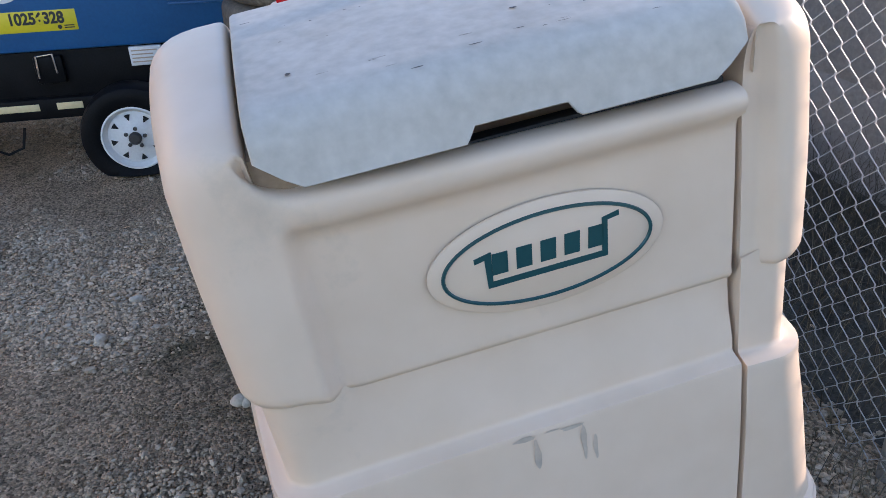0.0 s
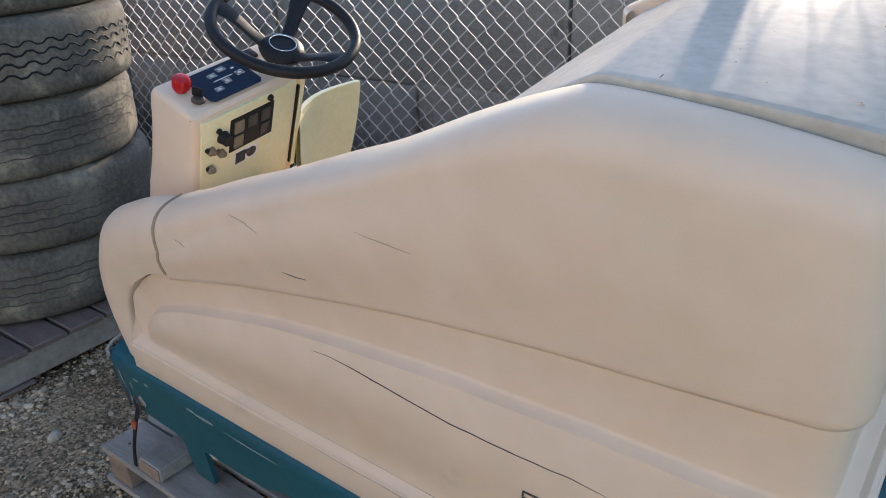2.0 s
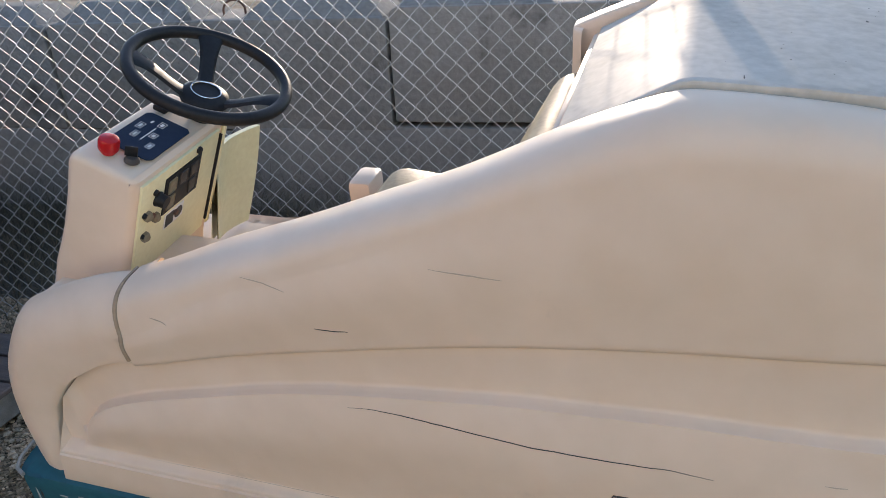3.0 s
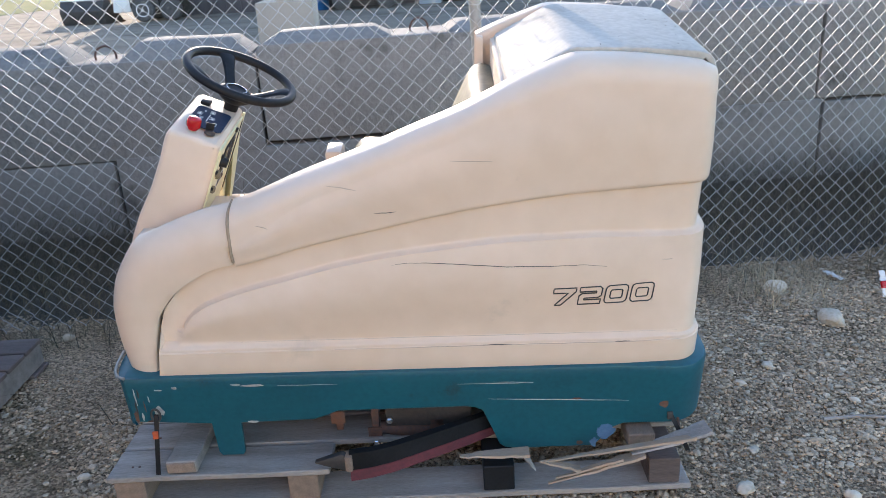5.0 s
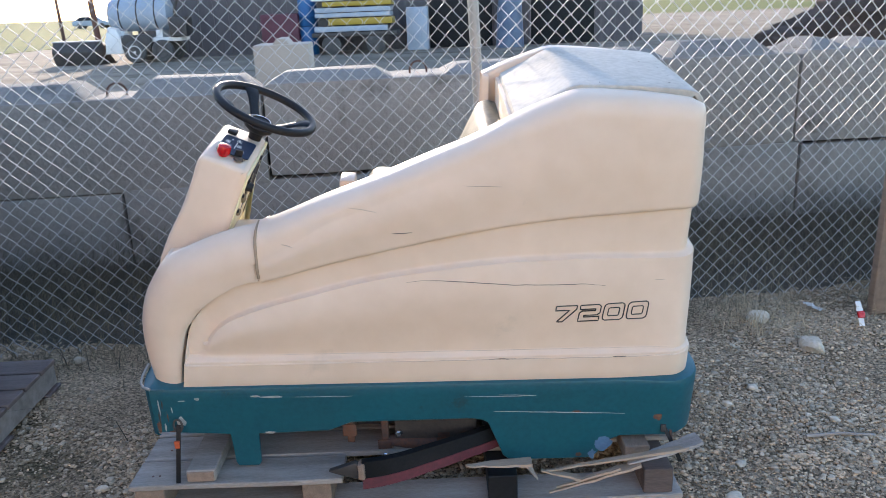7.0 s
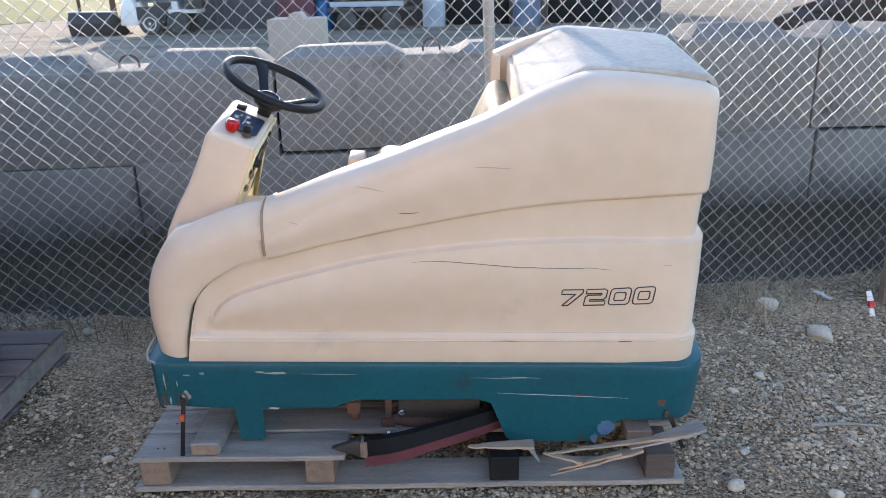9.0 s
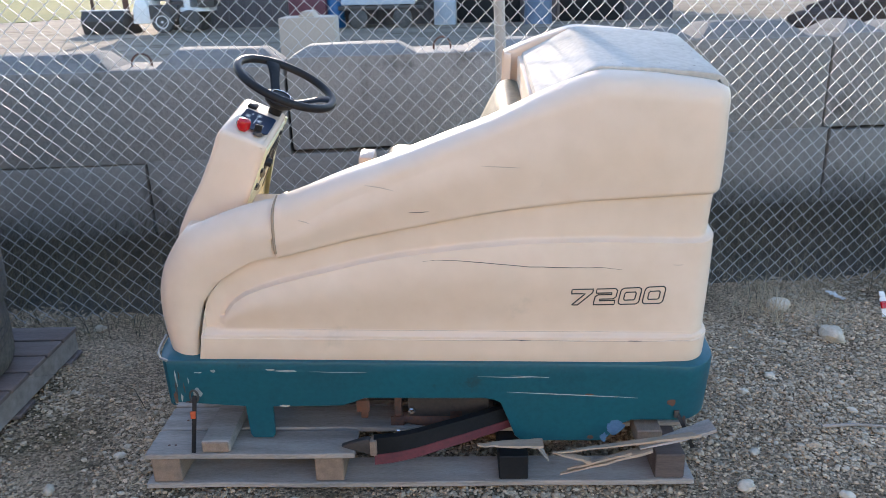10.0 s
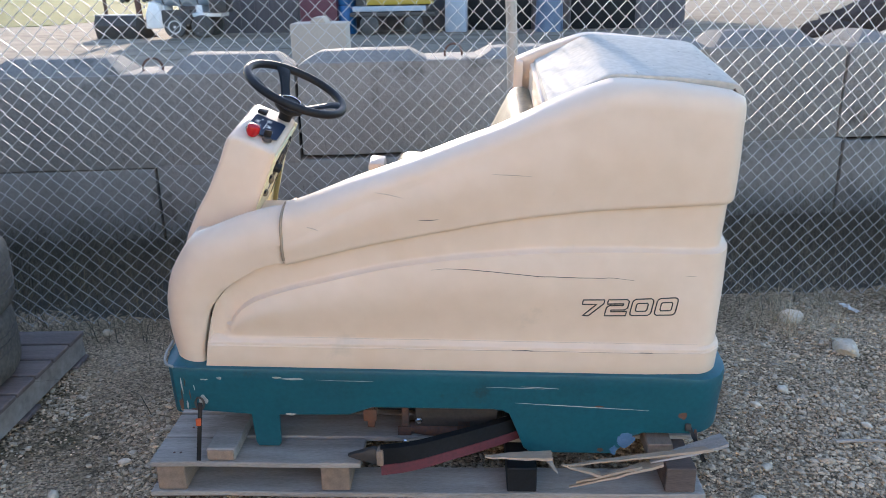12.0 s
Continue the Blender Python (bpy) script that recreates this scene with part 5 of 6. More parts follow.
def tie_down(hook, low, label, tail):
    st = thing("tie_down_strap", pose(0, 0, 0), label, "strap", "tie-down straps")
    h, l = Vector(hook), Vector(low)
    bm = bmesh.new()
    tube(bm, [h + Vector((0.013 * math.cos(a), -0.004, 0.020 * math.sin(a))) for a in [2 * math.pi * i / 20 for i in range(20)]], 0.0032, 8, closed=True)
    part("ring", bm, GREASE, st, "greasy steel tie ring")
    bm = bmesh.new()
    mids = [h.lerp(l, u) + Vector((0.004 * math.sin(3 * u), -0.010 * math.sin(math.pi * u), 0)) for u in [i / 10 for i in range(11)]]
    rows = [[p + Vector((0.0065, 0.001, 0)), p + Vector((-0.0065, 0.001, 0)), p + Vector((-0.0065, -0.0016, 0)), p + Vector((0.0065, -0.0016, 0))] for p in mids]
    vs = sheet(bm, rows, close=True)
    bm.faces.new(vs[0])
    bm.faces.new(vs[-1])
    web = part("webbing", bm, BLACK, st, "black strap webbing")
    bm = bmesh.new()
    p = h.lerp(l, 0.30)
    box(bm, (p.x - 0.008, p.y - 0.013, p.z - 0.012), (p.x + 0.008, p.y - 0.005, p.z + 0.012), 0.002)
    part("band", bm, GREASE if tail else surface("orange_band", (0.55, 0.10, 0.03), (0.45, 0.08, 0.03), 0.5), web, "marker band")
    if tail:
        bm = bmesh.new()
        tube(bm, [h + Vector((0.005, -0.004, 0.0)), h + Vector((0.03, -0.01, -0.03)), h + Vector((0.045, -0.012, -0.06)), h + Vector((0.05, -0.012, -0.11))], 0.006, 8)
        part("hook", bm, RUST, st, "bent rusty hook")


to_world = STAND
tie_down(to_world @ Vector((0.099, -0.030, -0.110)), (0.085, -0.055, 0.118), "black ratchet strap with orange band tied to the pallet front", False)
tie_down(to_world @ Vector((1.528, -0.006, -0.118)), (1.592, 0.03, 0.115), "black ratchet strap with a rusty hook tied to the pallet rear", True)


# ---- tyres on a pallet ----


def tread_tyre(parent_m, seed, label):
    ty = thing("tyre", parent_m, label, "tyre", "stacked truck tyres")
    R, W = 0.445, 0.252
    prof = [(0.285, 0.030), (0.300, 0.010), (0.350, 0.0), (0.400, 0.002), (0.424, 0.010), (0.437, 0.022), (0.4430, 0.038), (0.445, 0.060)]
    prof += [(0.445, W - 0.060)] + [(r, W - z) for r, z in prof[-2::-1]]
    prof += [(0.280, W - 0.05), (0.280, 0.05), prof[0]]
    bm = bmesh.new()
    rows = []
    n = 72
    fine = []
    for (r0, z0), (r1, z1) in zip(prof, prof[1:]):
        k = 10 if abs(z1 - z0) > 0.09 else 1
        fine += [(r0 + (r1 - r0) * i / k, z0 + (z1 - z0) * i / k) for i in range(k)]
    for r, z in fine + [prof[-1]]:
        ring = []
        for i in range(n):
            a = 2 * math.pi * i / n
            rr = r + (0.004 * noise.noise((math.cos(a) * 2 + seed, math.sin(a) * 2, z * 8)) if r > 0.4 else 0)
            ring.append((rr * math.cos(a), rr * math.sin(a), z))
        rows.append(ring)
    sheet(bm, rows, close=True)
    bmesh.ops.remove_doubles(bm, verts=bm.verts, dist=1e-5)
    part("casing", bm, TYRE, ty, "dusty black tyre casing", smooth=40)
    for k, z in enumerate((0.085, 0.118, 0.150, 0.178)):
        bm = bmesh.new()
        m = 168
        tube(bm, [(0.4452 * math.cos(2 * math.pi * i / m), 0.4452 * math.sin(2 * math.pi * i / m), z + (1 if (i // 2) % 2 else -1) * (0.006 if seed > 11 else 0.002)) for i in range(m)], 0.0032 if seed > 11 else 0.0018, 4, closed=True)
        part("tread_groove", bm, GREASE if seed < 11 else BLACK, ty, "dark zigzag tread groove")
    return ty


def build_tyres():
    base = pose(-1.56, -0.165, 0, 0, 0, 4.2)
    pal = thing("pallet", base, "dark weathered wooden pallet carrying stacked truck tyres", "pallet")

    def board(name, lo, hi, mat):
        bm = bmesh.new()
        box(bm, lo, hi, 0.004, seg=1)
        part(name, bm, mat, pal)
    for x in (0.0, 0.40, 0.835):
        board("stringer", (x, 0.004, 0.018), (x + 0.038, 0.935, 0.108), WOOD)
    for i in range(7):
        y = 0.0 + 0.134 * i
        board("deck_board", (-0.01, y, 0.110), (0.885, y + 0.122, 0.130), DARKWOOD)
    for y in (0.0, 0.41, 0.82):
        board("bottom_board", (-0.01, y, 0.0), (0.885, y + 0.12, 0.016), DARKWOOD)
    z = 0.130
    for i in range(6):
        dx, dy = rng.uniform(-0.015, 0.015), rng.uniform(-0.015, 0.015)
        tread_tyre(pose(-1.20 + dx, 0.32 + dy, z, rng.uniform(-0.6, 0.6), rng.uniform(-0.6, 0.6), rng.uniform(0, 360)), i * 3.7,
                   "worn black truck tyre lying flat on the pallet" if i == 0 else "worn black truck tyre stacked on another tyre")
        z += 0.246


build_tyres()

# ---- trailer with a blue generator ----


def build_trailer():
    tr = thing("generator_trailer", pose(0, 0, -0.032), "blue and black generator trailer with a flat tyre", "trailer")
    face = -1.72
    bm = bmesh.new()
    box(bm, (face - 1.2, -2.6, 0.62), (face, 0.62, 1.55), 0.02)
    body = part("housing", bm, BLUE, tr, "blue sheet metal generator housing")
    for i in range(9):
        bm = bmesh.new()
        box(bm, (face, -0.42, 0.80 + 0.022 * i), (face + 0.010, -0.12, 0.811 + 0.022 * i), 0.003, pose(0, 0, 0))
        part("louvre", bm, BLUE, body)
    bm = bmesh.new()
    box(bm, (face - 1.15, -2.5, 0.33), (face - 0.03, 0.58, 0.62), 0.01)
    part("fuel_base", bm, BLACKSTEEL, tr, "black steel base tank")
    bm = bmesh.new()
    box(bm, (face - 0.10, -2.6, 0.30), (face + 0.02, 0.60, 0.40), 0.008)
    rail = part("frame_rail", bm, BLACKSTEEL, tr, "black trailer frame rail")
    for a, b in ((-1.33, -1.10), (-1.02, -0.90), (-0.36, -0.05), (0.10, 0.35)):
        bm = bmesh.new()
        box(bm, (face + 0.02, a, 0.345), (face + 0.023, b, 0.378), 0.001)
        part("reflector", bm, surface("reflector_tape", (0.80, 0.66, 0.38), (0.66, 0.54, 0.30), 0.3), rail, "pale yellow reflective tape")
    bm = bmesh.new()
    box(bm, (face - 0.03, -0.64, 0.525), (face + 0.003, -0.49, 0.615), 0.002)
    plate = part("info_plate", bm, WHITE, tr, "white information sticker")
    for i in range(4):
        bm = bmesh.new()
        box(bm, (face + 0.003, -0.63, 0.540 + 0.018 * i), (face + 0.004, -0.53 + 0.02 * (i % 2), 0.546 + 0.018 * i), 0)
        part("text_bar", bm, SCUFF, plate, "grey text bar")
    bm = bmesh.new()
    box(bm, (face - 0.03, -1.08, 0.47), (face + 0.010, -0.95, 0.60), 0.01)
    latch = part("latch_box", bm, BLACKSTEEL, tr, "black latch housing")
    bm = bmesh.new()
    tube(bm, [(face + 0.014, -1.065, 0.50), (face + 0.014, -1.06, 0.605), (face + 0.014, -0.985, 0.61), (face + 0.014, -0.98, 0.52)], 0.006, 8)
    part("latch_bail", bm, CHROME, latch, "bright wire bail")
    # number label
    bm = bmesh.new()
    box(bm, (face, -1.19, 0.715), (face + 0.002, -0.84, 0.810), 0.0005)
    lab = part("number_label", bm, YELLOW, tr, "yellow asset number label")
    writing("label_number", "10256328", 0.072, LINE, lab, Matrix.Translation((face + 0.0026, -1.018, 0.773)) @ Matrix(((0, 0, 1, 0), (1, 0, 0, 0), (0, 1, 0, 0), (0, 0, 0, 1))), "bold black digits", squash=0.86, bold=0.0028)
    bm = bmesh.new()
    box(bm, (face + 0.002, -0.90, 0.725), (face + 0.003, -0.855, 0.730), 0)
    box(bm, (face + 0.002, -0.90, 0.735), (face + 0.003, -0.855, 0.740), 0)
    lathe(bm, [(0.010, 0), (0.010, 0.001), (0, 0.001)], 16, Matrix.Translation((face + 0.002, -0.92, 0.732)) @ Matrix(((0, 0, 1, 0), (1, 0, 0, 0), (0, 1, 0, 0), (0, 0, 0, 1))), cap=False)
    part("label_bar", bm, LINE, lab, "small black text bars")
    bm = bmesh.new()
    lathe(bm, [(0.10, 0), (0.10, 0.002), (0, 0.002)], 32, Matrix.Translation((face, -1.14, 0.95)) @ Matrix(((0, 0, 1, 0), (1, 0, 0, 0), (0, 1, 0, 0), (0, 0, 0, 1))), cap=False)
    part("logo_disc", bm, WHITE, tr, "white round logo disc")
    for i in range(3):
        bm = bmesh.new()
        box(bm, (face, -0.98 + 0.05 * i, 0.915), (face + 0.002, -0.945 + 0.05 * i, 0.985), 0.0)
        part("logo_bar", bm, WHITE, tr, "white logo bar")
    # wheel
    turn = Matrix.Translation((-1.585, -0.655, 0.227)) @ Matrix(((0, 0, 1, 0), (1, 0, 0, 0), (0, 1, 0, 0), (0, 0, 0, 1))) @ pose(0, 0, 0, 0, 0, 10)
    bm = bmesh.new()
    prof = [(0.150, -0.07), (0.165, -0.088), (0.215, -0.095), (0.242, -0.080), (0.252, -0.045), (0.252, 0.045), (0.242, 0.078), (0.215, 0.090), (0.170, 0.084), (0.152, 0.068), (0.150, -0.07)]
    lathe(bm, prof, 56, turn, cap=False)
    for v in bm.verts:
        if v.co.z < 0.058:
            v.co.z = 0.034 + 0.3 * max(-0.05, v.co.z + 0.02)
            v.co.x += 0.008
    wheel = part("tyre", bm, BLACKSTEEL, tr, "soft black trailer tyre")
    bm = bmesh.new()
    lathe(bm, [(0.153, 0.070), (0.156, 0.078), (0.148, 0.080), (0.140, 0.060), (0.128, 0.050), (0.118, 0.056), (0.060, 0.060), (0.048, 0.068), (0.0, 0.068)], 48, turn, cap=False)
    rim = part("rim", bm, WHITE, wheel, "white steel spoked rim")
    for i in range(8):
        a = 45 * i
        bm = bmesh.new()
        prism(bm, [(0.084, 0.0), (0.114, -0.015), (0.116, 0.0), (0.114, 0.015)], "z", 0.050, 0.0605, 0, turn @ pose(0, 0, 0, 0, 0, a))
        part("spoke_hole", bm, BLACK, rim, "dark spoke hole")
    for i in range(5):
        bm = bmesh.new()
        lathe(bm, [(0.010, 0.06), (0.010, 0.075), (0, 0.077)], 6, turn @ pose(0, 0, 0, 0, 0, 72 * i) @ pose(0.045, 0, 0), cap=False)
        part("lug_nut", bm, GREASE, rim)
    bm = bmesh.new()
    lathe(bm, [(0.030, 0.06), (0.030, 0.085), (0.022, 0.095), (0, 0.095)], 20, turn, cap=False)
    part("hub_cap", bm, GREASE, rim, "dark greasy hub")
    bm = bmesh.new()
    tube(bm, [(-1.66, -1.36, 0.30), (-1.62, -1.34, 0.20), (-1.62, -1.27, 0.165), (-1.63, -1.20, 0.19), (-1.66, -1.18, 0.28)], 0.007, 8)
    part("hanging_cable", bm, BLACKSTEEL, tr, "black hanging cable loop")


build_trailer()


# ---- by the fence: weeds, litter, boards ----


def weeds(name, count, place, tall, seed, label, bend=0.5, material=REEDS, thick=1.0):
    """Thin dry stalks, each a bent three-sided blade, as one object."""
    r = random.Random(seed)
    verts, faces = [], []
    for _ in range(count):
        x, y = place(r)
        h = r.uniform(*tall)
        a, lean = r.uniform(0, 6.283), r.uniform(0.1, bend) * h
        w = thick * r.uniform(0.0009, 0.0022)
        start = len(verts)
        base = hump(x, y) - 0.012
        for k in range(5):
            u = k / 4
            cx, cy, cz = x + lean * u * u * math.cos(a), y + lean * u * u * math.sin(a), base + h * (u - 0.25 * u * u * min(1, lean / h * 1.6))
            s = w * (1 - 0.8 * u)
            verts += [(cx + s, cy, cz), (cx - s * 0.5, cy + s * 0.87, cz), (cx - s * 0.5, cy - s * 0.87, cz)]
            if k:
                for i in range(3):
                    j = (i + 1) % 3
                    faces.append((start + 3 * k - 3 + i, start + 3 * k - 3 + j, start + 3 * k + j, start + 3 * k + i))
    me = bpy.data.meshes.new(name)
    me.from_pydata(verts, [], faces)
    me.materials.append(material)
    return tagged(new(name, me), label, "weeds", kind="stuff")


def fence_y(x):
    return 1.272 + 0.1475 * x


weeds("dry_weeds", 4200, lambda r: (lambda x: (x, fence_y(x) + r.uniform(0.02, 1.1)))(r.uniform(-4.5, 4.8)), (0.05, 0.42), 11, "dry tangled weeds between fence and wall", 1.6)
# Dark stalks, densest against the wall, make its lower course read darker.
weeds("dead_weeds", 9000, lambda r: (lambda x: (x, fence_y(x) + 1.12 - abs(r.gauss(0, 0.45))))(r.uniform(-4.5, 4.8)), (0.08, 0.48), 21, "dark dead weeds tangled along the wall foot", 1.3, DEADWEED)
weeds("dry_weeds", 1500, lambda r: (lambda x: (x, fence_y(x) - abs(r.gauss(0, 0.13))))(r.uniform(-2.5, 4.5)), (0.03, 0.16), 12, "dry straw along the fence bottom", 2.0)
weeds("dry_weeds", 150, lambda r: (2.28 + r.gauss(0, 0.20), 1.30 + r.gauss(0, 0.10)), (0.05, 0.17), 13, "dry brown weed tuft beside the fence", 2.6, STRAW, 1.5)


def twig(pts, r, label):
    bm = bmesh.new()
    tube(bm, pts, [r * (1 - 0.5 * i / len(pts)) for i in range(len(pts))], 7)
    return tagged(part("stick", bm, WOOD), label, "stick", "loose sticks")


twig([(-1.49, -0.43, 0.02), (-1.66, -0.345, 0.022), (-1.88, -0.23, 0.035), (-2.06, -0.14, 0.05)], 0.012, "pale dry stick lying on gravel beside the pallet")
twig([(2.10, 0.33, 0.010), (2.22, 0.34, 0.012), (2.33, 0.33, 0.010)], 0.006, "dark thin stick lying on gravel")


def litter(x, y, turn, label, red):
    pk = thing("wrapper", pose(x, y, hump(x, y) + (0.040 if red else -0.004), 62 if red else 0, 0, turn), label, "litter", "scraps of litter")
    bm = bmesh.new()
    rows = [[(-0.012 + 0.024 * k + 0.004 * noise.noise((i, k, 2)), -0.055 + 0.0125 * i, 0.012 + 0.010 * noise.noise((i * 0.9, k * 1.3, 5))) for k in (0, 0.5, 1)] for i in range(10)]
    sheet(bm, rows)
    sheet(bm, [[(a, b, c - 0.004) for a, b, c in row] for row in rows])
    part("foil", bm, WHITE, pk, "crumpled white film")
    if red:
        bm = bmesh.new()
        box(bm, (-0.016, -0.02, 0.010), (0.016, 0.012, 0.024), 0.004)
        part("print", bm, RED, pk, "red printed band")


litter(2.72, 1.28, 8, "crumpled red and white wrapper lying near the fence", True)
litter(2.60, 1.47, 20, "scrap of white film lying near the fence", False)


def leaning_boards():
    bd = thing("wooden_crate_end", pose(2.83, 1.38, 0, 0, 0, 10), "tan wooden crate end standing beside the fence", "crate")
    for x, h in ((0.0, 1.12), (0.42, 1.1)):
        bm = bmesh.new()
        box(bm, (x, 0, 0.0), (x + 0.10, 0.04, h), 0.004)
        part("upright", bm, ENDWOOD, bd, "tan sawn upright board")
    for z in (0.10, 0.45, 0.80):
        bm = bmesh.new()
        box(bm, (0.02, 0.042, z), (0.62, 0.062, z + 0.12), 0.003)
        part("slat", bm, ENDWOOD, bd, "tan sawn slat")


leaning_boards()

# ---- the yard behind the wall ----


def far_sheets():
    bm = bmesh.new()
    box(bm, (-120, 3.6, -0.02), (60, 62, 0.012))
    tagged(part("yard", bm, YARD, smooth=0), "pale gravel yard behind the wall", "yard", kind="structure")
    bm = bmesh.new()
    box(bm, (-400, 62, -0.02), (400, 390, 0.02))
    tagged(part("meadow", bm, GRASS, smooth=0), "green and straw meadow in the distance", "meadow", kind="structure")


far_sheets()


def grass_verge():
    bm = bmesh.new()
    edge = [(-120, 26.0), (-27, 29.0), (-19.8, 32.4), (-19.2, 37.0), (-19.4, 42.0), (-21.0, 49.0), (-24.0, 62.0), (-120, 62.0)]
    prism(bm, edge, "z", -0.01, 0.03)
    tagged(part("grass_verge", bm, GRASS, smooth=0), "yellow-green grass verge at the yard edge", "grass", kind="structure")


grass_verge()
GREYSHEET = surface("grey_cladding", (0.115, 0.105, 0.105), (0.08, 0.073, 0.075), 0.7, 1.2, 12, 0.3, stretch=(6, 6, 0.3))
MAROON = surface("maroon_paint", (0.12, 0.03, 0.045), (0.09, 0.025, 0.035), 0.6, 2, 20, 0.2)
PALEBLUE = surface("pale_tank_paint", (0.36, 0.42, 0.48), (0.28, 0.335, 0.39), 0.4, 2, 20, 0.1)
MUD = surface("dark_mulch", (0.075, 0.045, 0.03), (0.035, 0.024, 0.018), 0.95, 2.5, 18, 1.0, dist=0.05)
YELLOWPAINT = surface("yellow_paint", (0.42, 0.29, 0.03), (0.34, 0.23, 0.03), 0.5, 3, 30, 0.1)


def build_shop():
    b = thing("workshop_building", pose(0, 0, 0), "dark grey metal-clad workshop in shadow", "building")
    bm = bmesh.new()
    box(bm, (-10.2, 25.0, 0), (6.8, 36.0, 6.3))
    wall = part("wall", bm, GREYSHEET, b, "dark ribbed metal wall", smooth=0)
    for i in range(34):
        bm = bmesh.new()
        box(bm, (-10.1 + 0.5 * i, 24.96, 0.02), (-10.04 + 0.5 * i, 25.0, 6.2))
        part("rib", bm, GREYSHEET, wall, smooth=0)
    bm = bmesh.new()
    prism(bm, [(24.6, 6.3), (36.5, 6.3), (30.5, 7.6)], "x", -10.5, 7.1)
    part("roof", bm, GREYSHEET, b, "grey metal roof", smooth=0)
    for x in (-0.28, 3.1):
        bm = bmesh.new()
        box(bm, (x, 24.90, 0.02), (x + 2.1, 24.97, 3.2), 0.02)
        d = part("door", bm, BLACK, b, "dark open workshop door")
        bm = bmesh.new()
        box(bm, (x - 0.08, 24.88, 0.02), (x, 24.99, 3.3), 0.01)
        part("door_frame", bm, GREYSHEET, d)


build_shop()


def lump(name, size, m, material, label, category, seed, kind=""):
    bm = bmesh.new()
    bmesh.ops.create_icosphere(bm, subdivisions=4, radius=1)
    for v in bm.verts:
        k = 1 + 0.22 * noise.noise(v.co * 1.8 + Vector((seed, 0, 0))) + 0.10 * noise.noise(v.co * 5 + Vector((0, seed, 0)))
        v.co = Vector((v.co.x * size[0], v.co.y * size[1], max(v.co.z, -0.05) * size[2])) * k
    ob = part(name, bm, material, smooth=25)
    ob.matrix_basis = m
    return tagged(ob, label, category, kind=kind)


lump("mulch_mound", (3.4, 2.6, 1.7), pose(13.0, 20.0, 0), MUD, "dark brown mulch mound in the yard", "mulch", 4.0)
lump("mulch_mound", (1.6, 1.3, 0.5), pose(10.2, 20.0, 0), MUD, "low spill of dark brown mulch in the yard", "mulch", 9.0)


def tan_block():
    t = bmesh.new()
    box(t, (-0.315, 0, 0.0), (0.315, 0.6, 1.065), 0.015)
    prism(t, [(-0.10, 1.06), (0.10, 1.06), (0.05, 1.13), (-0.05, 1.13)], "y", 0.05, 0.5, 0.01)
    ob = part("stacked_block", t, TANCONCRETE)
    ob.matrix_basis = pose(-1.14, 7.0, 0.012, 0, 0, 6)
    tagged(ob, "tan concrete block standing behind the wall", "concrete block")


tan_block()


def tank_trailer():
    tr = thing("tank_trailer", pose(-9.35, 23.4, 0.012, 0, 0, 4), "pale blue water tank trailer parked in shade", "trailer")
    bm = bmesh.new()
    lathe(bm, [(0.0, -1.0), (0.30, -0.98), (0.46, -0.90), (0.50, -0.80), (0.50, 0.80), (0.46, 0.90), (0.30, 0.98), (0.0, 1.0)], 32, pose(0, 0, 1.45, 0, 90, 0), cap=False)
    tank = part("tank", bm, PALEBLUE, tr, "pale blue plastic tank")
    for x in (-0.55, 0.0, 0.55):
        bm = bmesh.new()
        tube(bm, [(x, 0.51 * math.cos(a), 1.45 + 0.51 * math.sin(a)) for a in [2 * math.pi * i / 28 for i in range(28)]], 0.02, 6, closed=True)
        part("strap", bm, GREASE, tank)
    bm = bmesh.new()
    box(bm, (-1.1, -0.5, 0.62), (1.3, 0.5, 0.74), 0.02)
    box(bm, (-0.7, -0.4, 0.74), (-0.5, 0.4, 0.98), 0.01)
    box(bm, (0.5, -0.4, 0.74), (0.7, 0.4, 0.98), 0.01)
    part("chassis", bm, WHITE, tr, "pale steel chassis")
    bm = bmesh.new()
    box(bm, (-0.5, -0.75, 0.40), (0.4, -0.35, 0.85), 0.03)
    part("pump_box", bm, GREASE, tr, "greasy pump and hose box")
    for x in (-0.1, 0.75):
        for y in (-0.72, 0.6):
            m = pose(x, y, 0.34, 90, 0, 0)
            bm = bmesh.new()
            lathe(bm, [(0.20, -0.11), (0.30, -0.11), (0.34, -0.07), (0.34, 0.07), (0.30, 0.11), (0.20, 0.11)], 28, m)
            w = part("wheel", bm, RUBBER, tr, "black trailer wheel")
            bm = bmesh.new()
            lathe(bm, [(0.0, -0.10), (0.08, -0.10), (0.12, -0.07), (0.20, -0.10), (0.20, 0.12), (0.12, 0.09), (0.0, 0.12)], 24, m, cap=False)
            part("rim", bm, WHITE if x < 0.3 else GREASE, w, "white rim" if x < 0.3 else "greasy dark rim")
    bm = bmesh.new()
    prism(bm, [(-1.05, 0.30), (-0.50, 0.30), (-0.42, 0.55), (-0.62, 1.05), (-0.86, 1.12), (-0.98, 0.8)], "y", -0.72, -0.30, 0.03)
    part("front_guard", bm, WHITE, tr, "scuffed pale front guard")
    bm = bmesh.new()
    tube(bm, [(1.15, -0.45, 0.72), (1.18, -0.45, 1.55), (1.32, -0.45, 1.95), (1.34, -0.45, 2.6)], 0.05, 10)
    part("standpipe", bm, GREASE, tr, "dark filler standpipe")
    bm = bmesh.new()
    box(bm, (1.0, -0.7, 0.75), (1.55, 0.1, 1.35), 0.04)
    part("engine_box", bm, GREASE, tr, "dark greasy engine box")


tank_trailer()


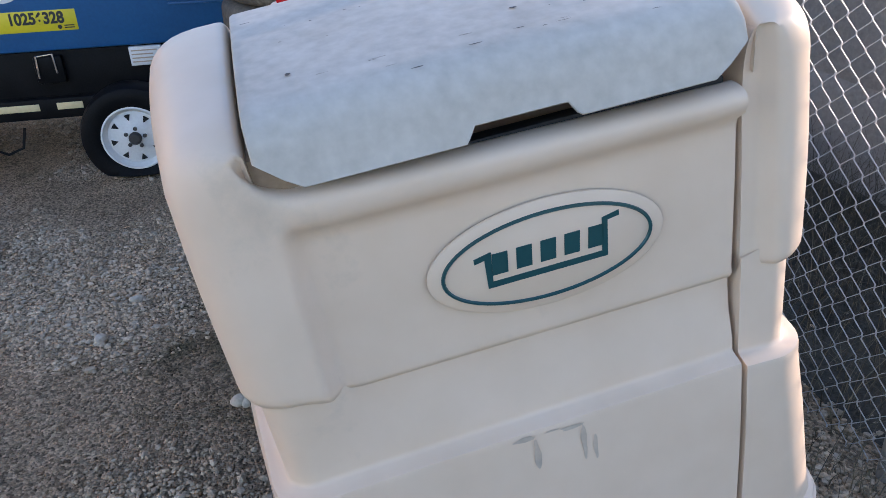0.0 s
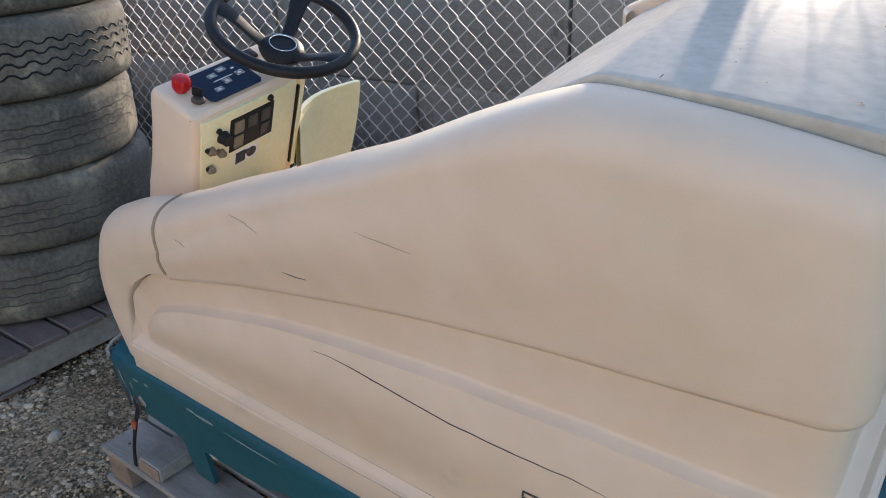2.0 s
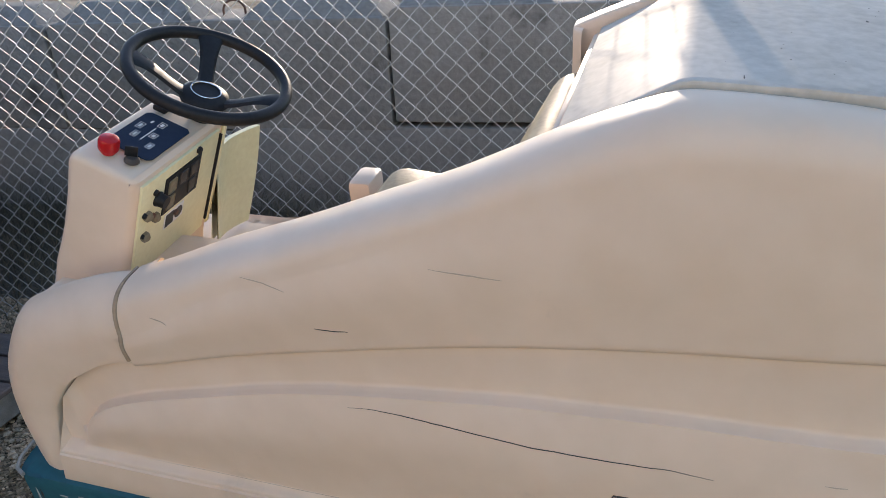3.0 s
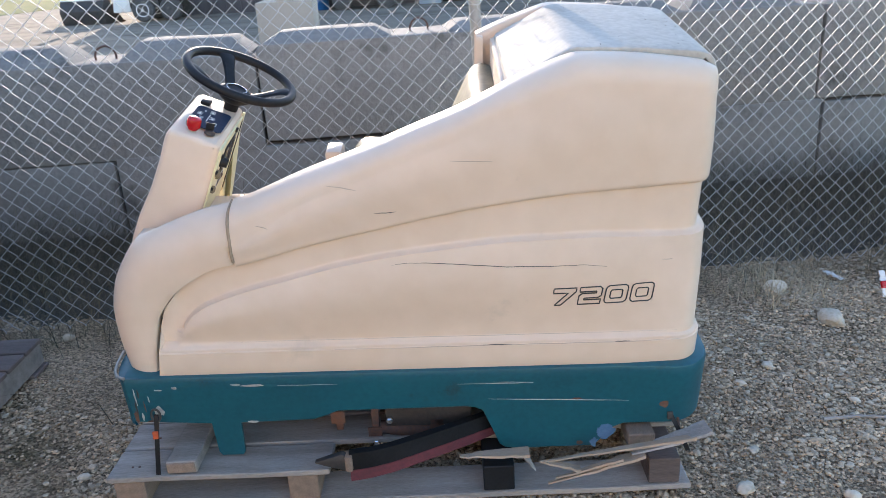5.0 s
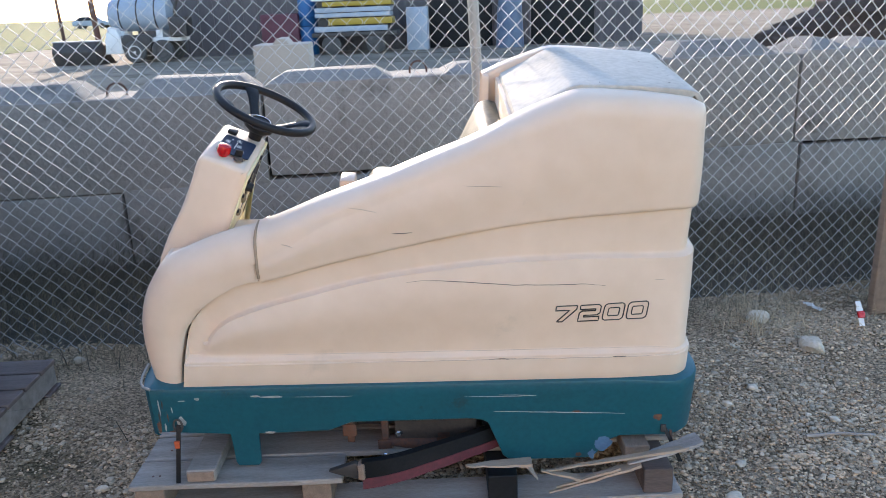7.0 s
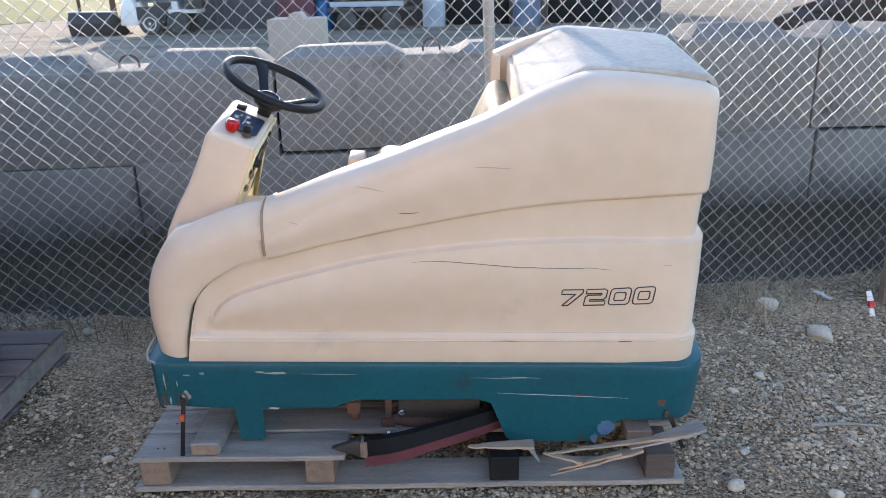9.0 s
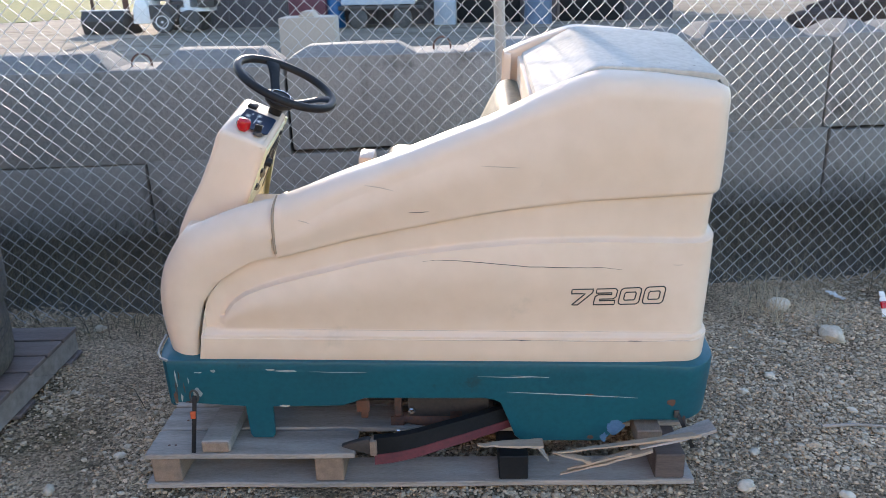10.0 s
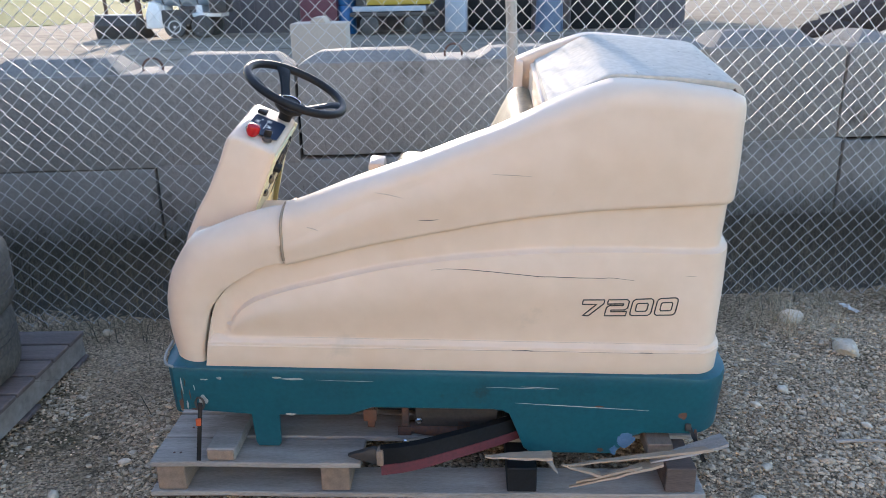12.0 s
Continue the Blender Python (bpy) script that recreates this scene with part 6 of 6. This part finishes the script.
def loader_bucket():
    bk = thing("loader_bucket", pose(-11.3, 22.6, 0.012, 0, 0, -8), "dark steel loader bucket lying in the yard", "bucket")
    bm = bmesh.new()
    prism(bm, [(0.0, 0.0), (0.9, 0.0), (0.95, 0.06), (0.30, 0.70), (0.05, 0.72), (-0.1, 0.4)], "x", -0.75, 0.75, 0.02)
    part("shell", bm, GREASE, bk, "dark steel bucket shell")
    bm = bmesh.new()
    box(bm, (-0.78, 0.86, 0.0), (0.78, 1.0, 0.05), 0.01)
    part("cutting_edge", bm, RUST, bk, "worn cutting edge")
    bm = bmesh.new()
    box(bm, (-0.77, 0.02, 0.70), (0.77, 0.32, 0.735), 0.01)
    part("top_lip", bm, STEEL, bk, "pale top lip")
    for x in (0.55, 0.95):
        bm = bmesh.new()
        tube(bm, [(x, 0.3, 0.35), (x + 0.25, 0.55, 0.55), (x + 0.8, 0.9, 0.5)], 0.07, 8)
        part("lift_arm", bm, RUST, bk, "rusty lift arm")


loader_bucket()


def sheet_stack():
    st = thing("flatbed_trailer", pose(-2.6, 23.6, 0.012), "flatbed trailer stacked with white and yellow panels", "trailer")
    bm = bmesh.new()
    box(bm, (-1.3, -0.6, 0.55), (1.4, 0.6, 0.68), 0.02)
    part("bed", bm, GREASE, st, "dark flatbed")
    bands = ((-1.2, 1.1, 0.70, 0.86, PALEBLUE), (-0.75, 1.25, 0.90, 1.10, YELLOWPAINT), (-1.15, 1.2, 1.13, 1.26, PALEBLUE), (-1.15, 1.2, 1.28, 1.42, PALEBLUE), (-0.9, 1.25, 1.46, 1.60, YELLOWPAINT), (-1.25, 1.3, 1.63, 1.69, WHITE))
    for k, (x0, x1, z0, z1, mat) in enumerate(bands):
        bm = bmesh.new()
        box(bm, (x0, -0.6 + 0.03 * (k % 2), z0), (x1, 0.55, z1), 0.02)
        part("panel", bm, mat, st, "yellow wrapped bundle" if mat is YELLOWPAINT else "pale grey panel bundle")
    # Near-black core: the shade between the bundles is put into its colour.
    bm = bmesh.new()
    box(bm, (-1.1, -0.4, 0.68), (1.1, 0.5, 1.62), 0.02)
    part("load_core", bm, GREASE, st, "dark load core with shade in its colour")
    for x in (-0.7, 0.7):
        bm = bmesh.new()
        lathe(bm, [(0.0, -0.09), (0.22, -0.10), (0.30, -0.06), (0.30, 0.06), (0.22, 0.10), (0.0, 0.09)], 24, pose(x, -0.5, 0.30, 90, 0, 0), cap=False)
        part("wheel", bm, RUBBER, st, "black wheel")


sheet_stack()


def simple_far_things():
    bm = bmesh.new()
    box(bm, (-0.35, 0, 0), (0.35, 0.6, 1.35), 0.03)
    ob = part("utility_cabinet", bm, PALEBLUE)
    ob.matrix_basis = pose(-0.64, 24.1, 0.012)
    tagged(ob, "pale grey utility cabinet against the workshop", "cabinet")
    bm = bmesh.new()
    rows = [[(0.45 * math.cos(a) * (1 - 0.25 * u) * (1 + 0.15 * noise.noise((a, u * 3, 1))), 0.5 * math.sin(a) * (1 - 0.35 * u), 2.1 * u) for a in [2 * math.pi * i / 26 for i in range(26)]] for u in [k / 10 for k in range(11)]]
    vs = sheet(bm, rows, close=True)
    bm.faces.new(vs[-1])
    ob = part("covered_pallet", bm, surface("blue_tarp", (0.10, 0.15, 0.22), (0.07, 0.11, 0.17), 0.5, 3, 20, 0.4))
    ob.matrix_basis = pose(2.36, 24.0, 0.012)
    tagged(ob, "blue tarpaulin covered load beside the workshop", "covered load")
    bm = bmesh.new()
    box(bm, (-0.6, 0, 0), (0.6, 1.2, 1.3), 0.03)
    ob = part("storage_bin", bm, MAROON)
    ob.matrix_basis = pose(-5.0, 23.5, 0.012)
    tagged(ob, "dark maroon storage bin against the workshop", "bin")
    for z, label in ((0.012, "blue barrel standing beside the workshop"), (0.90, "blue barrel stacked on another barrel")):
        bm = bmesh.new()
        lathe(bm, [(0.27, 0.0), (0.29, 0.03), (0.29, 0.28), (0.30, 0.30), (0.29, 0.32), (0.29, 0.84), (0.27, 0.88), (0.0, 0.88)], 24, cap=False)
        ob = part("barrel", bm, BLUE)
        ob.matrix_basis = pose(-4.15, 23.9, z)
        tagged(ob, label, "barrel", "blue barrels")
    for x, y, h, lean in ((-11.2, 24.2, 4.5, -3), (-23.0, 45.0, 6.5, -2)):
        bm = bmesh.new()
        lathe(bm, [(0.10, 0), (0.08, h), (0, h + 0.05)], 14)
        ob = part("utility_pole", bm, RUST)
        ob.matrix_basis = pose(x, y, 0, 0, lean, 0)
        tagged(ob, "dark weathered pole standing in the yard", "pole", "poles")


simple_far_things()


def parked_car():
    car = thing("parked_car", pose(-46, 98, 0.02, 0, 0, 5), "silver car parked far away on grass", "car")
    bm = bmesh.new()
    prism(bm, [(-2.2, 0.35), (2.2, 0.35), (2.25, 0.75), (1.4, 0.95), (0.7, 1.45), (-1.2, 1.48), (-2.0, 1.0), (-2.25, 0.8)], "y", -0.85, 0.85, 0.06)
    part("body", bm, PALEBLUE, car, "silver car body")
    bm = bmesh.new()
    prism(bm, [(-1.7, 0.98), (1.2, 0.98), (0.6, 1.36), (-1.15, 1.38)], "y", -0.87, 0.87, 0.02)
    part("windows", bm, BLACK, car, "dark car windows")
    for x in (-1.35, 1.4):
        for y in (-0.8, 0.8):
            bm = bmesh.new()
            lathe(bm, [(0.0, -0.1), (0.30, -0.11), (0.33, -0.06), (0.33, 0.06), (0.30, 0.11), (0.0, 0.1)], 20, pose(x, y, 0.33, 90, 0, 0), cap=False)
            part("wheel", bm, RUBBER, car)


parked_car()
